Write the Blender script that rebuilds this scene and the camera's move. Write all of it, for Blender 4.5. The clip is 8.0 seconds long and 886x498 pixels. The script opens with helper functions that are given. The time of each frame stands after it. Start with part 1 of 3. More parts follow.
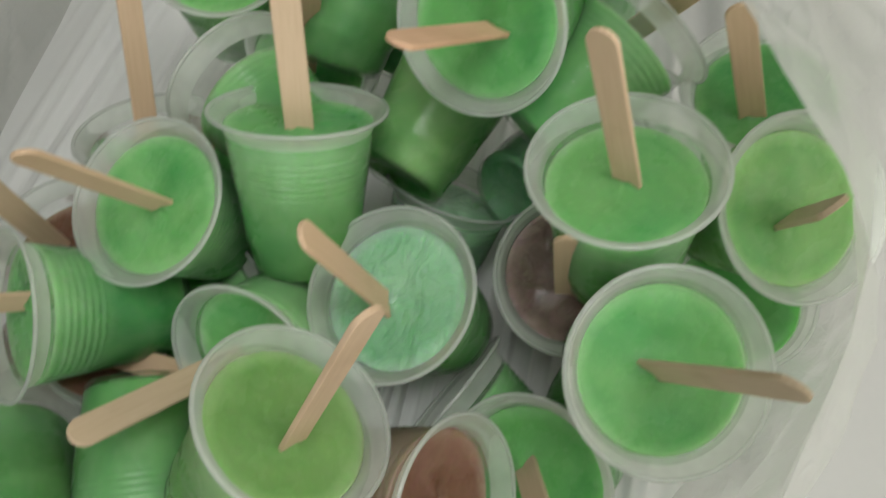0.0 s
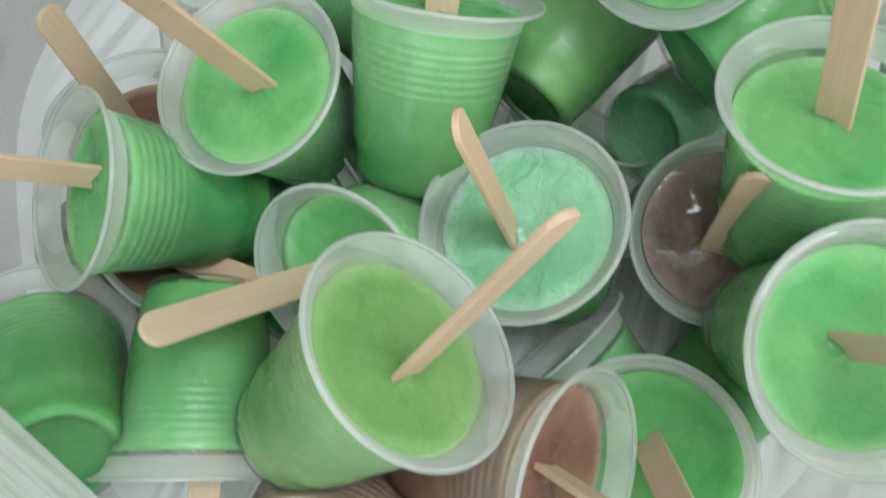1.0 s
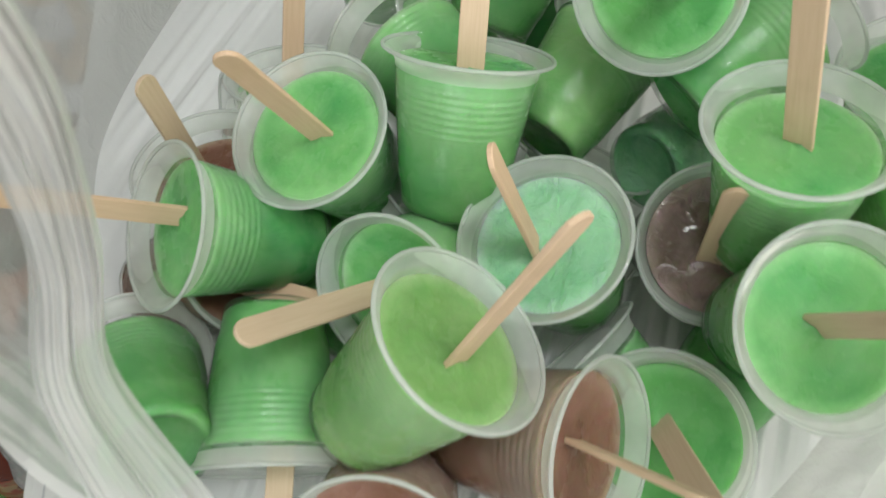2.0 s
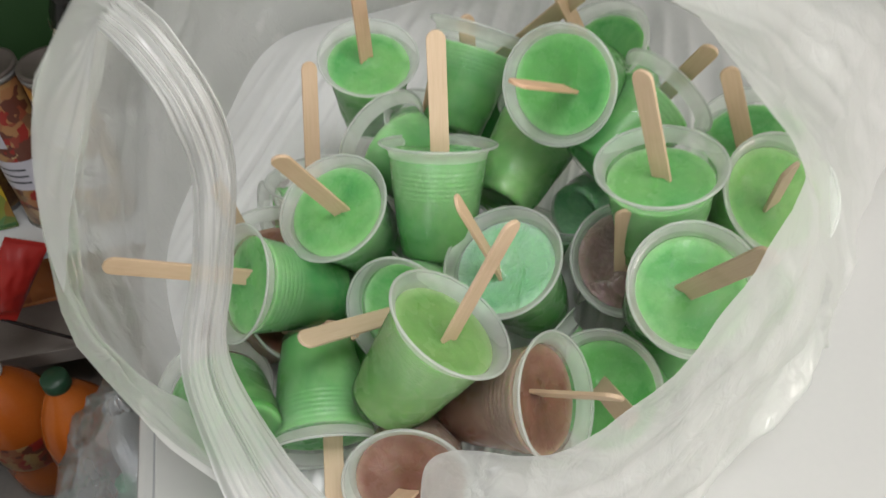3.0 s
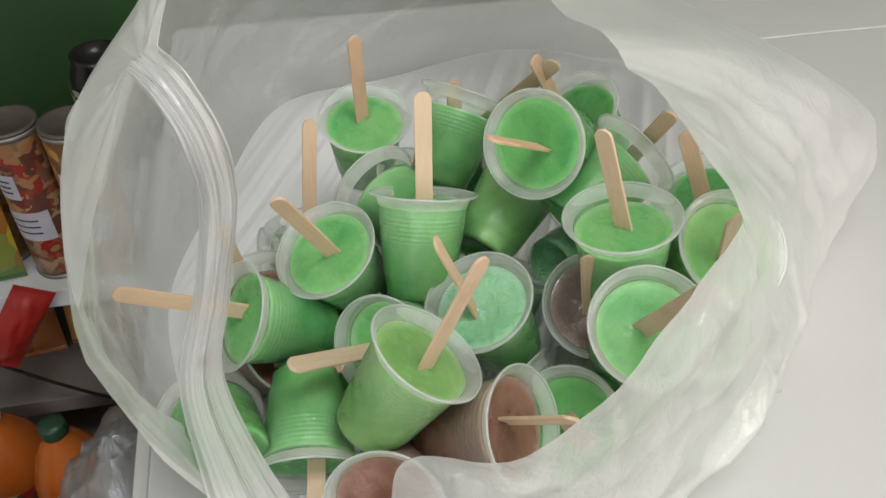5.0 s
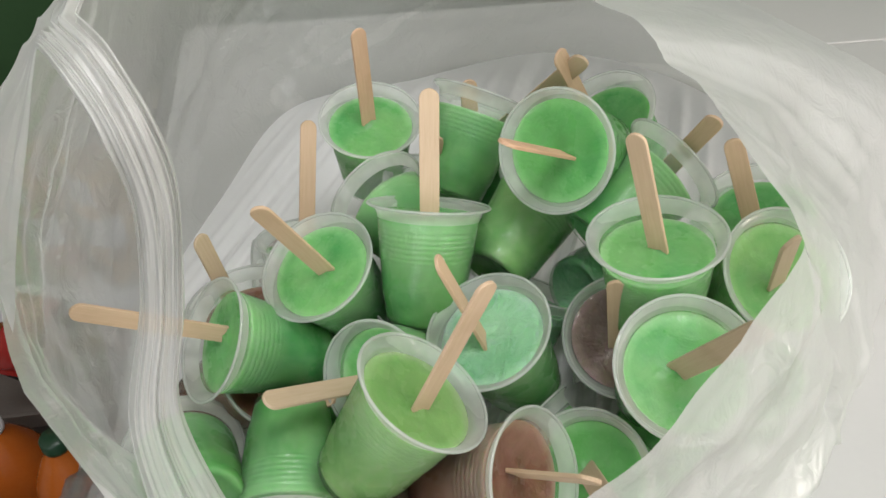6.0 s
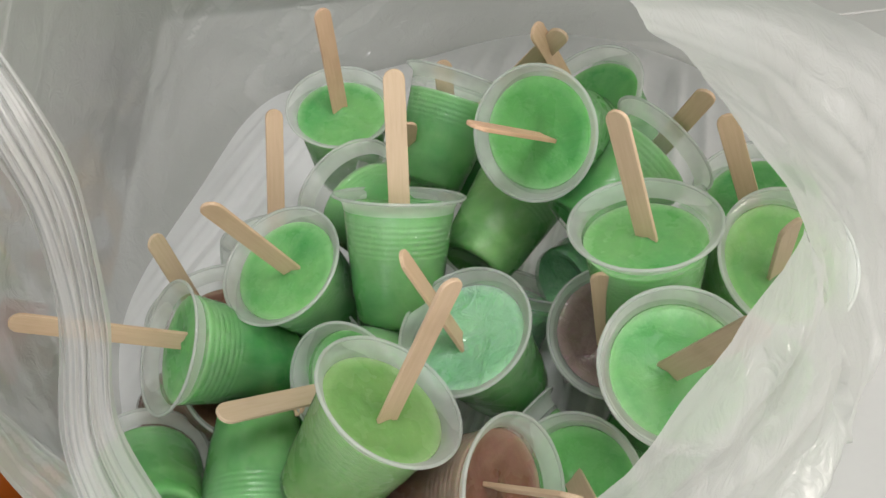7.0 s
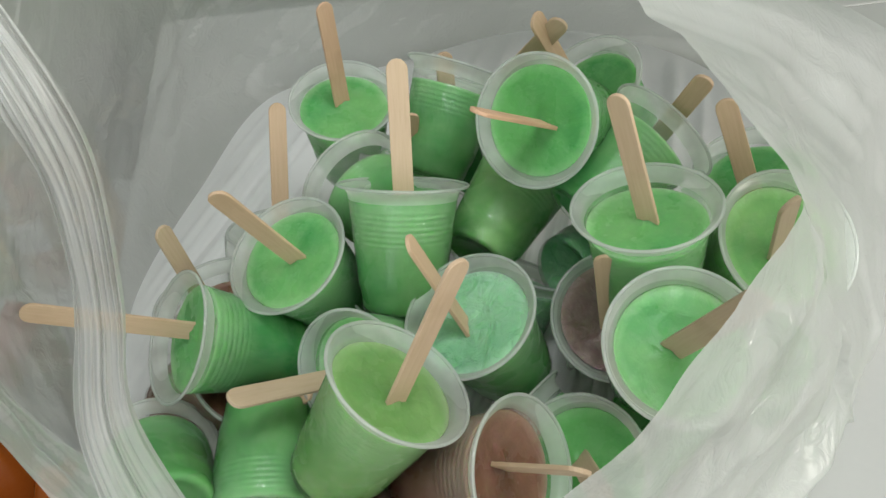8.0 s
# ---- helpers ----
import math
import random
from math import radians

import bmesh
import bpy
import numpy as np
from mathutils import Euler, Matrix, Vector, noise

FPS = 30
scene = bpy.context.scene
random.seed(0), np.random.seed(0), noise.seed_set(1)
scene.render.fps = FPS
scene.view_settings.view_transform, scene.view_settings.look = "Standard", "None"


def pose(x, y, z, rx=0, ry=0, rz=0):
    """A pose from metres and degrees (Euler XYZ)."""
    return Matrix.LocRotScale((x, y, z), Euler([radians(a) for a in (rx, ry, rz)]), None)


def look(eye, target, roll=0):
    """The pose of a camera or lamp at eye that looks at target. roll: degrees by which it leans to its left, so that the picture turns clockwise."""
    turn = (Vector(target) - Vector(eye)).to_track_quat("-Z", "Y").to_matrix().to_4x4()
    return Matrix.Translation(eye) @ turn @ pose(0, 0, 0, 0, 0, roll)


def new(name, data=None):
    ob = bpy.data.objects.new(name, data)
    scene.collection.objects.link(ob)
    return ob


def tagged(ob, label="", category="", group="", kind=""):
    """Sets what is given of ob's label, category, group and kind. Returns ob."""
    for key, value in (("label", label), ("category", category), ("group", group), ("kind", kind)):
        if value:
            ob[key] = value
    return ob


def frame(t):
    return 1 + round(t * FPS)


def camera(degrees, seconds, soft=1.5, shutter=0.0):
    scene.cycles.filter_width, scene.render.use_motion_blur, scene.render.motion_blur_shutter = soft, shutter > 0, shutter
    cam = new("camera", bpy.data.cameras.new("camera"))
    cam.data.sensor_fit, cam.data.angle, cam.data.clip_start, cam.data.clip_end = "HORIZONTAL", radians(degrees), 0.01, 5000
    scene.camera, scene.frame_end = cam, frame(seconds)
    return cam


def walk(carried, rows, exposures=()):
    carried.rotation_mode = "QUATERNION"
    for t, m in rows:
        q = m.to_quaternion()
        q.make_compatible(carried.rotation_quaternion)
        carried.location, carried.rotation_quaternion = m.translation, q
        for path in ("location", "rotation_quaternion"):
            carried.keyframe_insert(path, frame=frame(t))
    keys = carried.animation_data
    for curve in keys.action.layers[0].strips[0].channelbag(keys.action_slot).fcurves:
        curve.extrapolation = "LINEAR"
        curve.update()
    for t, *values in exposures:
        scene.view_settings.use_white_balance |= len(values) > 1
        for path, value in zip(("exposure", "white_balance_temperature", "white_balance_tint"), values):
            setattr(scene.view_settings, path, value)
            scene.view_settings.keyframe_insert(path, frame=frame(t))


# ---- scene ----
cam = camera(57.07, 8.0, shutter=0.35)
PATH = [
    (0, (-0.0061, -0.1915, 1.2291), (0.0254, 0.3317, 0.3775), 2.48),
    (0.5, (-0.0335, -0.2129, 1.1953), (-0.0097, 0.2954, 0.3344), 6.54),
    (1, (-0.0448, -0.1855, 1.1800), (-0.0237, 0.3126, 0.3131), 9.16),
    (1.5, (-0.0552, -0.1619, 1.1855), (-0.0447, 0.3429, 0.3224), 8.13),
    (1.7, (-0.0525, -0.1805, 1.1996), (-0.0482, 0.3425, 0.3472), 6.92),
    (2.8, (-0.0576, -0.3210, 1.2622), (-0.0568, 0.3273, 0.5007), 0.30),
    (3, (-0.0474, -0.3378, 1.2945), (-0.0489, 0.3350, 0.5547), -0.86),
    (3.5, (-0.0566, -0.3926, 1.3135), (-0.0566, 0.3145, 0.6064), -0.00),
    (4, (-0.0469, -0.4047, 1.3027), (-0.0476, 0.3170, 0.6104), 0.38),
    (4.5, (-0.0278, -0.3773, 1.3207), (-0.0323, 0.3449, 0.6290), 0.18),
    (4.7, (-0.0373, -0.3830, 1.3213), (-0.0384, 0.3436, 0.6343), 0.41),
    (5.8, (-0.0244, -0.3415, 1.2661), (-0.0562, 0.4072, 0.6040), 0.38),
    (6, (-0.0225, -0.3309, 1.2724), (-0.0657, 0.4141, 0.6068), -0.26),
    (6.5, (-0.0210, -0.3181, 1.2669), (-0.0761, 0.4242, 0.5992), -1.79),
    (7, (-0.0057, -0.3047, 1.2510), (-0.0599, 0.4326, 0.5777), -2.42),
    (7.5, (-0.0064, -0.3081, 1.2542), (-0.0576, 0.4277, 0.5790), -3.00),
    (8, (-0.0088, -0.3144, 1.2485), (-0.0599, 0.4264, 0.5787), -3.01),
]
walk(cam, [(t, look(eye, target, roll)) for t, eye, target, roll in PATH],
     [(0, -0.84, 6770, 6), (0.5, -0.50, 6260, 5), (1, -0.30, 6110, 4), (1.5, -0.24, 6420, 3), (1.7, -0.28, 6470, 4), (2.8, -0.44, 6620, 10), (3.5, -0.56, 6620, 10), (4, -0.45, 6620, 10), (4.5, -0.53, 6620, 10), (5.8, -0.41, 6620, 10), (6, -0.45, 6620, 10), (6.5, -0.42, 6620, 10), (7, -0.55, 6620, 10), (7.5, -0.58, 6620, 10), (8, -0.66, 6470, 4)])

TABLE = 0.85          # height of the freezer's lid

# ---- light ----
world = bpy.data.worlds.new("shop_daylight")
scene.world = world
world.use_nodes = True
wn = world.node_tree.nodes
sky = wn.new("ShaderNodeTexSky")
sky.sky_type, sky.sun_disc, sky.sun_elevation, sky.sun_rotation = "NISHITA", False, radians(50), radians(70)
world.node_tree.links.new(sky.outputs[0], wn["Background"].inputs[0])
wn["Background"].inputs[1].default_value = 0.1


def area_lamp(name, eye, target, sx, sy, power, colour):
    data = bpy.data.lights.new(name, "AREA")
    data.shape, data.size, data.size_y, data.energy, data.color = "RECTANGLE", sx, sy, power, colour
    ob = new(name, data)
    ob.matrix_world = look(eye, target)
    return ob


area_lamp("doorway_daylight", (1.90, -0.95, 1.55), (0, 0, 0.95), 1.5, 1.6, 51, (1.0, 0.935, 0.86))
area_lamp("ceiling_panel_light", (0.26, -0.48, 2.74), (0.26, -0.48, 0), 1.2, 0.6, 37, (0.96, 0.975, 1.0))
# cool fill from an unseen source, added to brighten the cups' front sides
area_lamp("shopfront_daylight", (-0.7, -2.45, 1.5), (-0.1, 0, 0.95), 1.4, 1.6, 34, (0.94, 0.97, 1.0))


# ---- materials ----
def material(name):
    m = bpy.data.materials.new(name)
    m.use_nodes = True
    nt = m.node_tree
    return m, nt, nt.nodes["Principled BSDF"], nt.nodes["Material Output"]


def coords(nt, scale, kind="Object"):
    tc, mp = nt.nodes.new("ShaderNodeTexCoord"), nt.nodes.new("ShaderNodeMapping")
    mp.inputs["Scale"].default_value = scale if isinstance(scale, tuple) else (scale,) * 3
    nt.links.new(tc.outputs[kind], mp.inputs[0])
    return mp.outputs[0]


def noise_tex(nt, vec, scale, detail=4.0, rough=0.55, distort=0.0):
    n = nt.nodes.new("ShaderNodeTexNoise")
    n.inputs["Scale"].default_value, n.inputs["Detail"].default_value = scale, detail
    n.inputs["Roughness"].default_value, n.inputs["Distortion"].default_value = rough, distort
    nt.links.new(vec, n.inputs["Vector"])
    return n.outputs["Fac"]


def ramp(nt, fac, *stops):
    r = nt.nodes.new("ShaderNodeValToRGB")
    while len(r.color_ramp.elements) < len(stops):
        r.color_ramp.elements.new(0.5)
    for e, (at, c) in zip(r.color_ramp.elements, stops):
        e.position, e.color = at, (*c, 1)
    nt.links.new(fac, r.inputs[0])
    return r.outputs[0]


def bump(nt, height, strength, distance, into, name="Normal"):
    b = nt.nodes.new("ShaderNodeBump")
    b.inputs["Strength"].default_value, b.inputs["Distance"].default_value = strength, distance
    nt.links.new(height, b.inputs["Height"])
    nt.links.new(b.outputs[0], into.inputs[name])
    return b


def mix_colour(nt, fac, a, b, mode="MIX"):
    m = nt.nodes.new("ShaderNodeMix")
    m.data_type, m.blend_type = "RGBA", mode
    for value, socket in ((fac, m.inputs[0]), (a, m.inputs[6]), (b, m.inputs[7])):
        if isinstance(value, (int, float)):
            socket.default_value = value
        elif isinstance(value, tuple):
            socket.default_value = (*value, 1)
        else:
            nt.links.new(value, socket)
    return m.outputs[2]


def per_object(nt):
    """An offset that differs from object to object, added to the object's own coordinates."""
    tc, info, add = nt.nodes.new("ShaderNodeTexCoord"), nt.nodes.new("ShaderNodeObjectInfo"), nt.nodes.new("ShaderNodeVectorMath")
    mul = nt.nodes.new("ShaderNodeMath")
    mul.operation, mul.inputs[1].default_value = "MULTIPLY", 7.0
    nt.links.new(info.outputs["Random"], mul.inputs[0])
    nt.links.new(tc.outputs["Object"], add.inputs[0])
    nt.links.new(mul.outputs[0], add.inputs[1])
    return add.outputs[0], info.outputs["Random"]


def ice_material(name, dark, light, rough, relief, grain=90.0, coat=0.0):
    m, nt, b, _ = material(name)
    v, rnd = per_object(nt)
    big, fine = noise_tex(nt, v, 22, 3, 0.5), noise_tex(nt, v, 420, 3, 0.6)
    col = ramp(nt, big, (0.34, dark), (0.64, light))
    frost = ramp(nt, fine, (0.55, (0, 0, 0)), (0.85, (0.16, 0.16, 0.16)))
    col = mix_colour(nt, frost, col, tuple(min(1, c * 1.5 + 0.08) for c in light))
    cloud = ramp(nt, noise_tex(nt, v, 36, 6, 0.65, 0.6), (0.46, (0, 0, 0)), (0.72, (0.42, 0.42, 0.42)))
    col = mix_colour(nt, cloud, col, tuple(min(1, c * 1.25 + 0.07) for c in light))
    tc, sep, flat, near, high, both = (nt.nodes.new("ShaderNode" + k) for k in ("TexCoord", "SeparateXYZ", "VectorMath", "MapRange", "MapRange", "Math"))
    nt.links.new(tc.outputs["Object"], sep.inputs[0])
    flat.operation, flat.inputs[1].default_value = "MULTIPLY", (1, 1, 0)
    nt.links.new(tc.outputs["Object"], flat.inputs[0])
    length = nt.nodes.new("ShaderNodeVectorMath")
    length.operation = "LENGTH"
    nt.links.new(flat.outputs[0], length.inputs[0])
    jitter = nt.nodes.new("ShaderNodeMath")
    jitter.operation, jitter.inputs[1].default_value = "MULTIPLY_ADD", 0.006
    nt.links.new(noise_tex(nt, v, 90, 4), jitter.inputs[0])
    nt.links.new(length.outputs["Value"], jitter.inputs[2])
    near.inputs["From Min"].default_value, near.inputs["From Max"].default_value, near.inputs["To Max"].default_value = 0.0255, 0.0305, 0.5
    high.inputs["From Min"].default_value, high.inputs["From Max"].default_value = -0.034, -0.012
    nt.links.new(jitter.outputs[0], near.inputs[0])
    nt.links.new(sep.outputs[2], high.inputs[0])
    both.operation = "MULTIPLY"
    nt.links.new(near.outputs[0], both.inputs[0])
    nt.links.new(high.outputs[0], both.inputs[1])
    col = mix_colour(nt, both.outputs[0], col, tuple(min(1, c * 1.35 + 0.14) for c in light))
    nt.links.new(col, b.inputs["Base Color"])
    wet = nt.nodes.new("ShaderNodeMapRange")
    wet.inputs["From Min"].default_value, wet.inputs["From Max"].default_value = 0.38, 0.62
    wet.inputs["To Min"].default_value, wet.inputs["To Max"].default_value = rough * 0.45, rough * 1.25
    nt.links.new(noise_tex(nt, v, 55, 3), wet.inputs[0])
    nt.links.new(wet.outputs[0], b.inputs["Roughness"])
    b.inputs["IOR"].default_value = 1.33
    b.inputs["Coat Weight"].default_value, b.inputs["Coat Roughness"].default_value = coat, 0.06
    b.inputs["Subsurface Weight"].default_value = 0.8
    b.inputs["Subsurface Radius"].default_value = (0.6, 1.0, 0.5)
    b.inputs["Subsurface Scale"].default_value = 0.014
    bump(nt, noise_tex(nt, v, grain, 5, 0.6, 1.0), relief, 0.003, b)
    return m


GREEN = ice_material("green_ice", (0.08, 0.34, 0.10), (0.185, 0.43, 0.145), 0.34, 0.25)
LEAF = ice_material("leaf_green_ice", (0.14, 0.33, 0.09), (0.22, 0.39, 0.13), 0.34, 0.2)
PALE = ice_material("pale_green_ice", (0.15, 0.42, 0.14), (0.27, 0.50, 0.175), 0.34, 0.2)
DEEP = ice_material("deep_green_ice", (0.085, 0.33, 0.095), (0.145, 0.41, 0.12), 0.38, 0.25)
MINT = ice_material("mint_ice", (0.19, 0.48, 0.25), (0.34, 0.62, 0.38), 0.22, 1.4, 110.0, 1.0)
COCOA = ice_material("cocoa_ice", (0.15, 0.07, 0.043), (0.235, 0.12, 0.08), 0.35, 0.3)
COCOA_WET = ice_material("glossy_cocoa_ice", (0.19, 0.125, 0.105), (0.30, 0.205, 0.18), 0.12, 1.8, 120.0, 1.0)


def film_material(name, colour, cover, rough, relief, scale, trans=0.45, ior=1.45, gloss=0.4, wrinkle=0.0, frost=0.0, crumple=0.0, cap=1.0):
    """Thin plastic: part of the light goes straight through, part is scattered, and the surface mirrors at a slant."""
    m, nt, b, out = material(name)
    v, rnd = per_object(nt)
    nt.nodes.remove(b)
    df, tl, tp, gl, m1, m2, m3 = (nt.nodes.new("ShaderNode" + k) for k in ("BsdfDiffuse", "BsdfTranslucent", "BsdfTransparent", "BsdfGlossy", "MixShader", "MixShader", "MixShader"))
    df.inputs[0].default_value = tl.inputs[0].default_value = (*colour, 1)
    gl.inputs["Roughness"].default_value = rough
    m1.inputs[0].default_value = trans
    nt.links.new(df.outputs[0], m1.inputs[1])
    nt.links.new(tl.outputs[0], m1.inputs[2])
    vary = nt.nodes.new("ShaderNodeMapRange")
    vary.inputs["To Min"].default_value, vary.inputs["To Max"].default_value = cover * 0.75, min(1.0, cover * 1.25)
    nt.links.new(noise_tex(nt, v, scale * 0.5, 3), vary.inputs[0])
    dense = vary.outputs[0]
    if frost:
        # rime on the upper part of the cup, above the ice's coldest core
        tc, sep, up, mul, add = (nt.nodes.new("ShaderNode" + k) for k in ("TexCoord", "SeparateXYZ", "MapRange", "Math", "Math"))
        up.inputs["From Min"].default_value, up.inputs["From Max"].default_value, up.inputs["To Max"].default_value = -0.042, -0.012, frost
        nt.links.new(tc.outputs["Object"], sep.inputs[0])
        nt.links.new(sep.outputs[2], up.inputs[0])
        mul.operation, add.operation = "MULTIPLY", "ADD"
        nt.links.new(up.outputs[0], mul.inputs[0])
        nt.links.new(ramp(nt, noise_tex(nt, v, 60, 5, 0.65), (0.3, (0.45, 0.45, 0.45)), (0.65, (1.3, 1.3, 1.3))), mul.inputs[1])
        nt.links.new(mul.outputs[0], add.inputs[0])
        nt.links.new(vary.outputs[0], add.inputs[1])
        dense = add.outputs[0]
    nt.links.new(dense, m2.inputs[0])
    nt.links.new(tp.outputs[0], m2.inputs[1])
    nt.links.new(m1.outputs[0], m2.inputs[2])
    fr = nt.nodes.new("ShaderNodeFresnel")
    fr.inputs[0].default_value = ior
    part_gloss = nt.nodes.new("ShaderNodeMath")
    part_gloss.operation, part_gloss.inputs[1].default_value = "MULTIPLY", gloss
    nt.links.new(fr.outputs[0], part_gloss.inputs[0])
    most = nt.nodes.new("ShaderNodeMath")
    most.operation, most.inputs[1].default_value = "MINIMUM", cap
    nt.links.new(part_gloss.outputs[0], most.inputs[0])
    nt.links.new(most.outputs[0], m3.inputs[0])
    nt.links.new(m2.outputs[0], m3.inputs[1])
    nt.links.new(gl.outputs[0], m3.inputs[2])
    nt.links.new(m3.outputs[0], out.inputs[0])
    h = noise_tex(nt, v, scale, 4, 0.55, 1.6)
    if wrinkle:
        fine = nt.nodes.new("ShaderNodeMix")
        fine.data_type, fine.inputs[0].default_value = "FLOAT", wrinkle
        nt.links.new(h, fine.inputs[2])
        nt.links.new(noise_tex(nt, v, scale * 5.5, 3, 0.5, 2.2), fine.inputs[3])
        h = fine.outputs[0]
    if crumple:
        # sharp-edged facets of crushed film, at two sizes
        total = None
        for size, share in ((15.0, 1.4), (55.0, 0.24)):
            warp, vor, mul = nt.nodes.new("ShaderNodeVectorMath"), nt.nodes.new("ShaderNodeTexVoronoi"), nt.nodes.new("ShaderNodeMath")
            wob, amount = nt.nodes.new("ShaderNodeTexNoise"), nt.nodes.new("ShaderNodeVectorMath")
            wob.inputs["Scale"].default_value = size * 0.45
            nt.links.new(v, wob.inputs["Vector"])
            amount.operation, amount.inputs[1].default_value = "MULTIPLY", (1.6 / size,) * 3
            nt.links.new(wob.outputs["Color"], amount.inputs[0])
            nt.links.new(v, warp.inputs[0])
            nt.links.new(amount.outputs[0], warp.inputs[1])
            stretch = nt.nodes.new("ShaderNodeMapping")
            stretch.inputs["Scale"].default_value = (1.0, 0.55, 0.5)
            nt.links.new(warp.outputs[0], stretch.inputs[0])
            vor.inputs["Scale"].default_value = size
            nt.links.new(stretch.outputs[0], vor.inputs["Vector"])
            mul.operation, mul.inputs[1].default_value = "MULTIPLY", share * crumple
            curve = nt.nodes.new("ShaderNodeMath")
            curve.operation, curve.inputs[1].default_value = "POWER", 2.0
            nt.links.new(vor.outputs["Distance"], curve.inputs[0])
            nt.links.new(curve.outputs[0], mul.inputs[0])
            if total is None:
                total = mul.outputs[0]
            else:
                add = nt.nodes.new("ShaderNodeMath")
                nt.links.new(total, add.inputs[0])
                nt.links.new(mul.outputs[0], add.inputs[1])
                total = add.outputs[0]
        crush = total
    ridge, absn = nt.nodes.new("ShaderNodeMath"), nt.nodes.new("ShaderNodeMath")
    ridge.operation, ridge.inputs[1].default_value = "SUBTRACT", 0.5
    absn.operation = "ABSOLUTE"
    nt.links.new(h, ridge.inputs[0])
    nt.links.new(ridge.outputs[0], absn.inputs[0])
    height = absn.outputs[0]
    if crumple:
        both = nt.nodes.new("ShaderNodeMath")
        nt.links.new(height, both.inputs[0])
        nt.links.new(crush, both.inputs[1])
        height = both.outputs[0]
    bb = bump(nt, height, relief, 0.008, gl)
    for node in (df, tl):
        nt.links.new(bb.outputs[0], node.inputs["Normal"])
    return m


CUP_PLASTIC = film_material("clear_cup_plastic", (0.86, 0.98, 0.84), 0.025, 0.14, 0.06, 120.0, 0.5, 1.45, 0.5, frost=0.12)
COLLAR_PLASTIC = film_material("milky_collar_plastic", (0.95, 0.99, 0.93), 0.66, 0.14, 0.03, 120.0, 0.62, 1.4, 0.3)
LIP_PLASTIC = film_material("milky_lip_plastic", (0.95, 0.98, 0.94), 0.50, 0.10, 0.03, 120.0, 0.6, 1.45, 0.6)
BAG_FILM = film_material("bag_film", (0.94, 0.935, 0.92), 0.62, 0.15, 0.55, 10.0, 0.45, 1.45, 1.7, wrinkle=0.35, crumple=0.9, cap=0.28)
STRAP_FILM = film_material("gathered_bag_film", (0.94, 0.93, 0.915), 0.62, 0.16, 0.30, 14.0, 0.42, 1.45, 2.2, wrinkle=0.2, cap=0.30)
BASE_FILM = film_material("doubled_bag_film", (0.96, 0.955, 0.955), 0.95, 0.16, 0.12, 10.0, 0.12, 1.45, 1.2, wrinkle=0.2, cap=0.10)
CLEAR_FILM = film_material("clear_wrap", (0.90, 0.92, 0.93), 0.30, 0.09, 0.70, 16.0, 0.35, 1.5, 2.5, wrinkle=0.2, crumple=0.9, cap=0.5)


def wood_material():
    m, nt, b, _ = material("birch_wood")
    v, rnd = per_object(nt)
    mp = nt.nodes.new("ShaderNodeMapping")
    mp.inputs["Scale"].default_value = (90.0, 90.0, 5.0)
    nt.links.new(v, mp.inputs[0])
    grain = noise_tex(nt, mp.outputs[0], 9, 6, 0.65, 0.4)
    col = ramp(nt, grain, (0.22, (0.60, 0.455, 0.32)), (0.5, (0.66, 0.51, 0.375)), (0.78, (0.70, 0.555, 0.42)))
    tint = ramp(nt, rnd, (0.0, (1.0, 0.78, 0.67)), (0.35, (0.97, 0.95, 0.88)), (0.7, (1.0, 0.90, 0.80)), (1.0, (0.84, 0.84, 0.78)))
    col = mix_colour(nt, 1.0, col, tint, "MULTIPLY")
    wet = ramp(nt, noise_tex(nt, v, 30, 3), (0.55, (1, 1, 1)), (0.8, (0.8, 0.77, 0.72)))
    col = mix_colour(nt, 1.0, col, wet, "MULTIPLY")
    nt.links.new(col, b.inputs["Base Color"])
    b.inputs["Roughness"].default_value = 0.6
    bump(nt, grain, 0.25, 0.0006, b)
    return m


WOOD = wood_material()


def paint_material(name, base, other, rough, scale=9.0, relief=0.04, metal=0.0):
    m, nt, b, _ = material(name)
    v = coords(nt, 1.0)
    big, fine = noise_tex(nt, v, scale, 5), noise_tex(nt, v, scale * 40, 3)
    col = mix_colour(nt, 0.25, ramp(nt, big, (0.35, base), (0.7, other)), ramp(nt, fine, (0.3, base), (0.7, other)))
    nt.links.new(col, b.inputs["Base Color"])
    b.inputs["Roughness"].default_value, b.inputs["Metallic"].default_value = rough, metal
    bump(nt, fine, relief, 0.001, b)
    return m


ENAMEL = paint_material("white_enamel", (0.545, 0.54, 0.525), (0.585, 0.575, 0.555), 0.20, 5.0, 0.02)
GROOVE = paint_material("grey_gasket", (0.30, 0.31, 0.32), (0.4, 0.4, 0.4), 0.6)
GREEN_WALL = paint_material("dark_green_wall_paint", (0.014, 0.052, 0.010), (0.020, 0.068, 0.014), 0.6, 4.0)
WALL_PAINT = paint_material("pale_wall_paint", (0.52, 0.51, 0.48), (0.58, 0.57, 0.53), 0.8, 3.0)
FLOOR_TILE = paint_material("grey_floor", (0.16, 0.15, 0.14), (0.24, 0.22, 0.20), 0.5, 3.0)
SHELF_WHITE = paint_material("white_shelf_paint", (0.52, 0.52, 0.53), (0.6, 0.6, 0.6), 0.45)
SHELF_GREY = paint_material("grey_shelf_steel", (0.12, 0.10, 0.09), (0.18, 0.16, 0.14), 0.45)


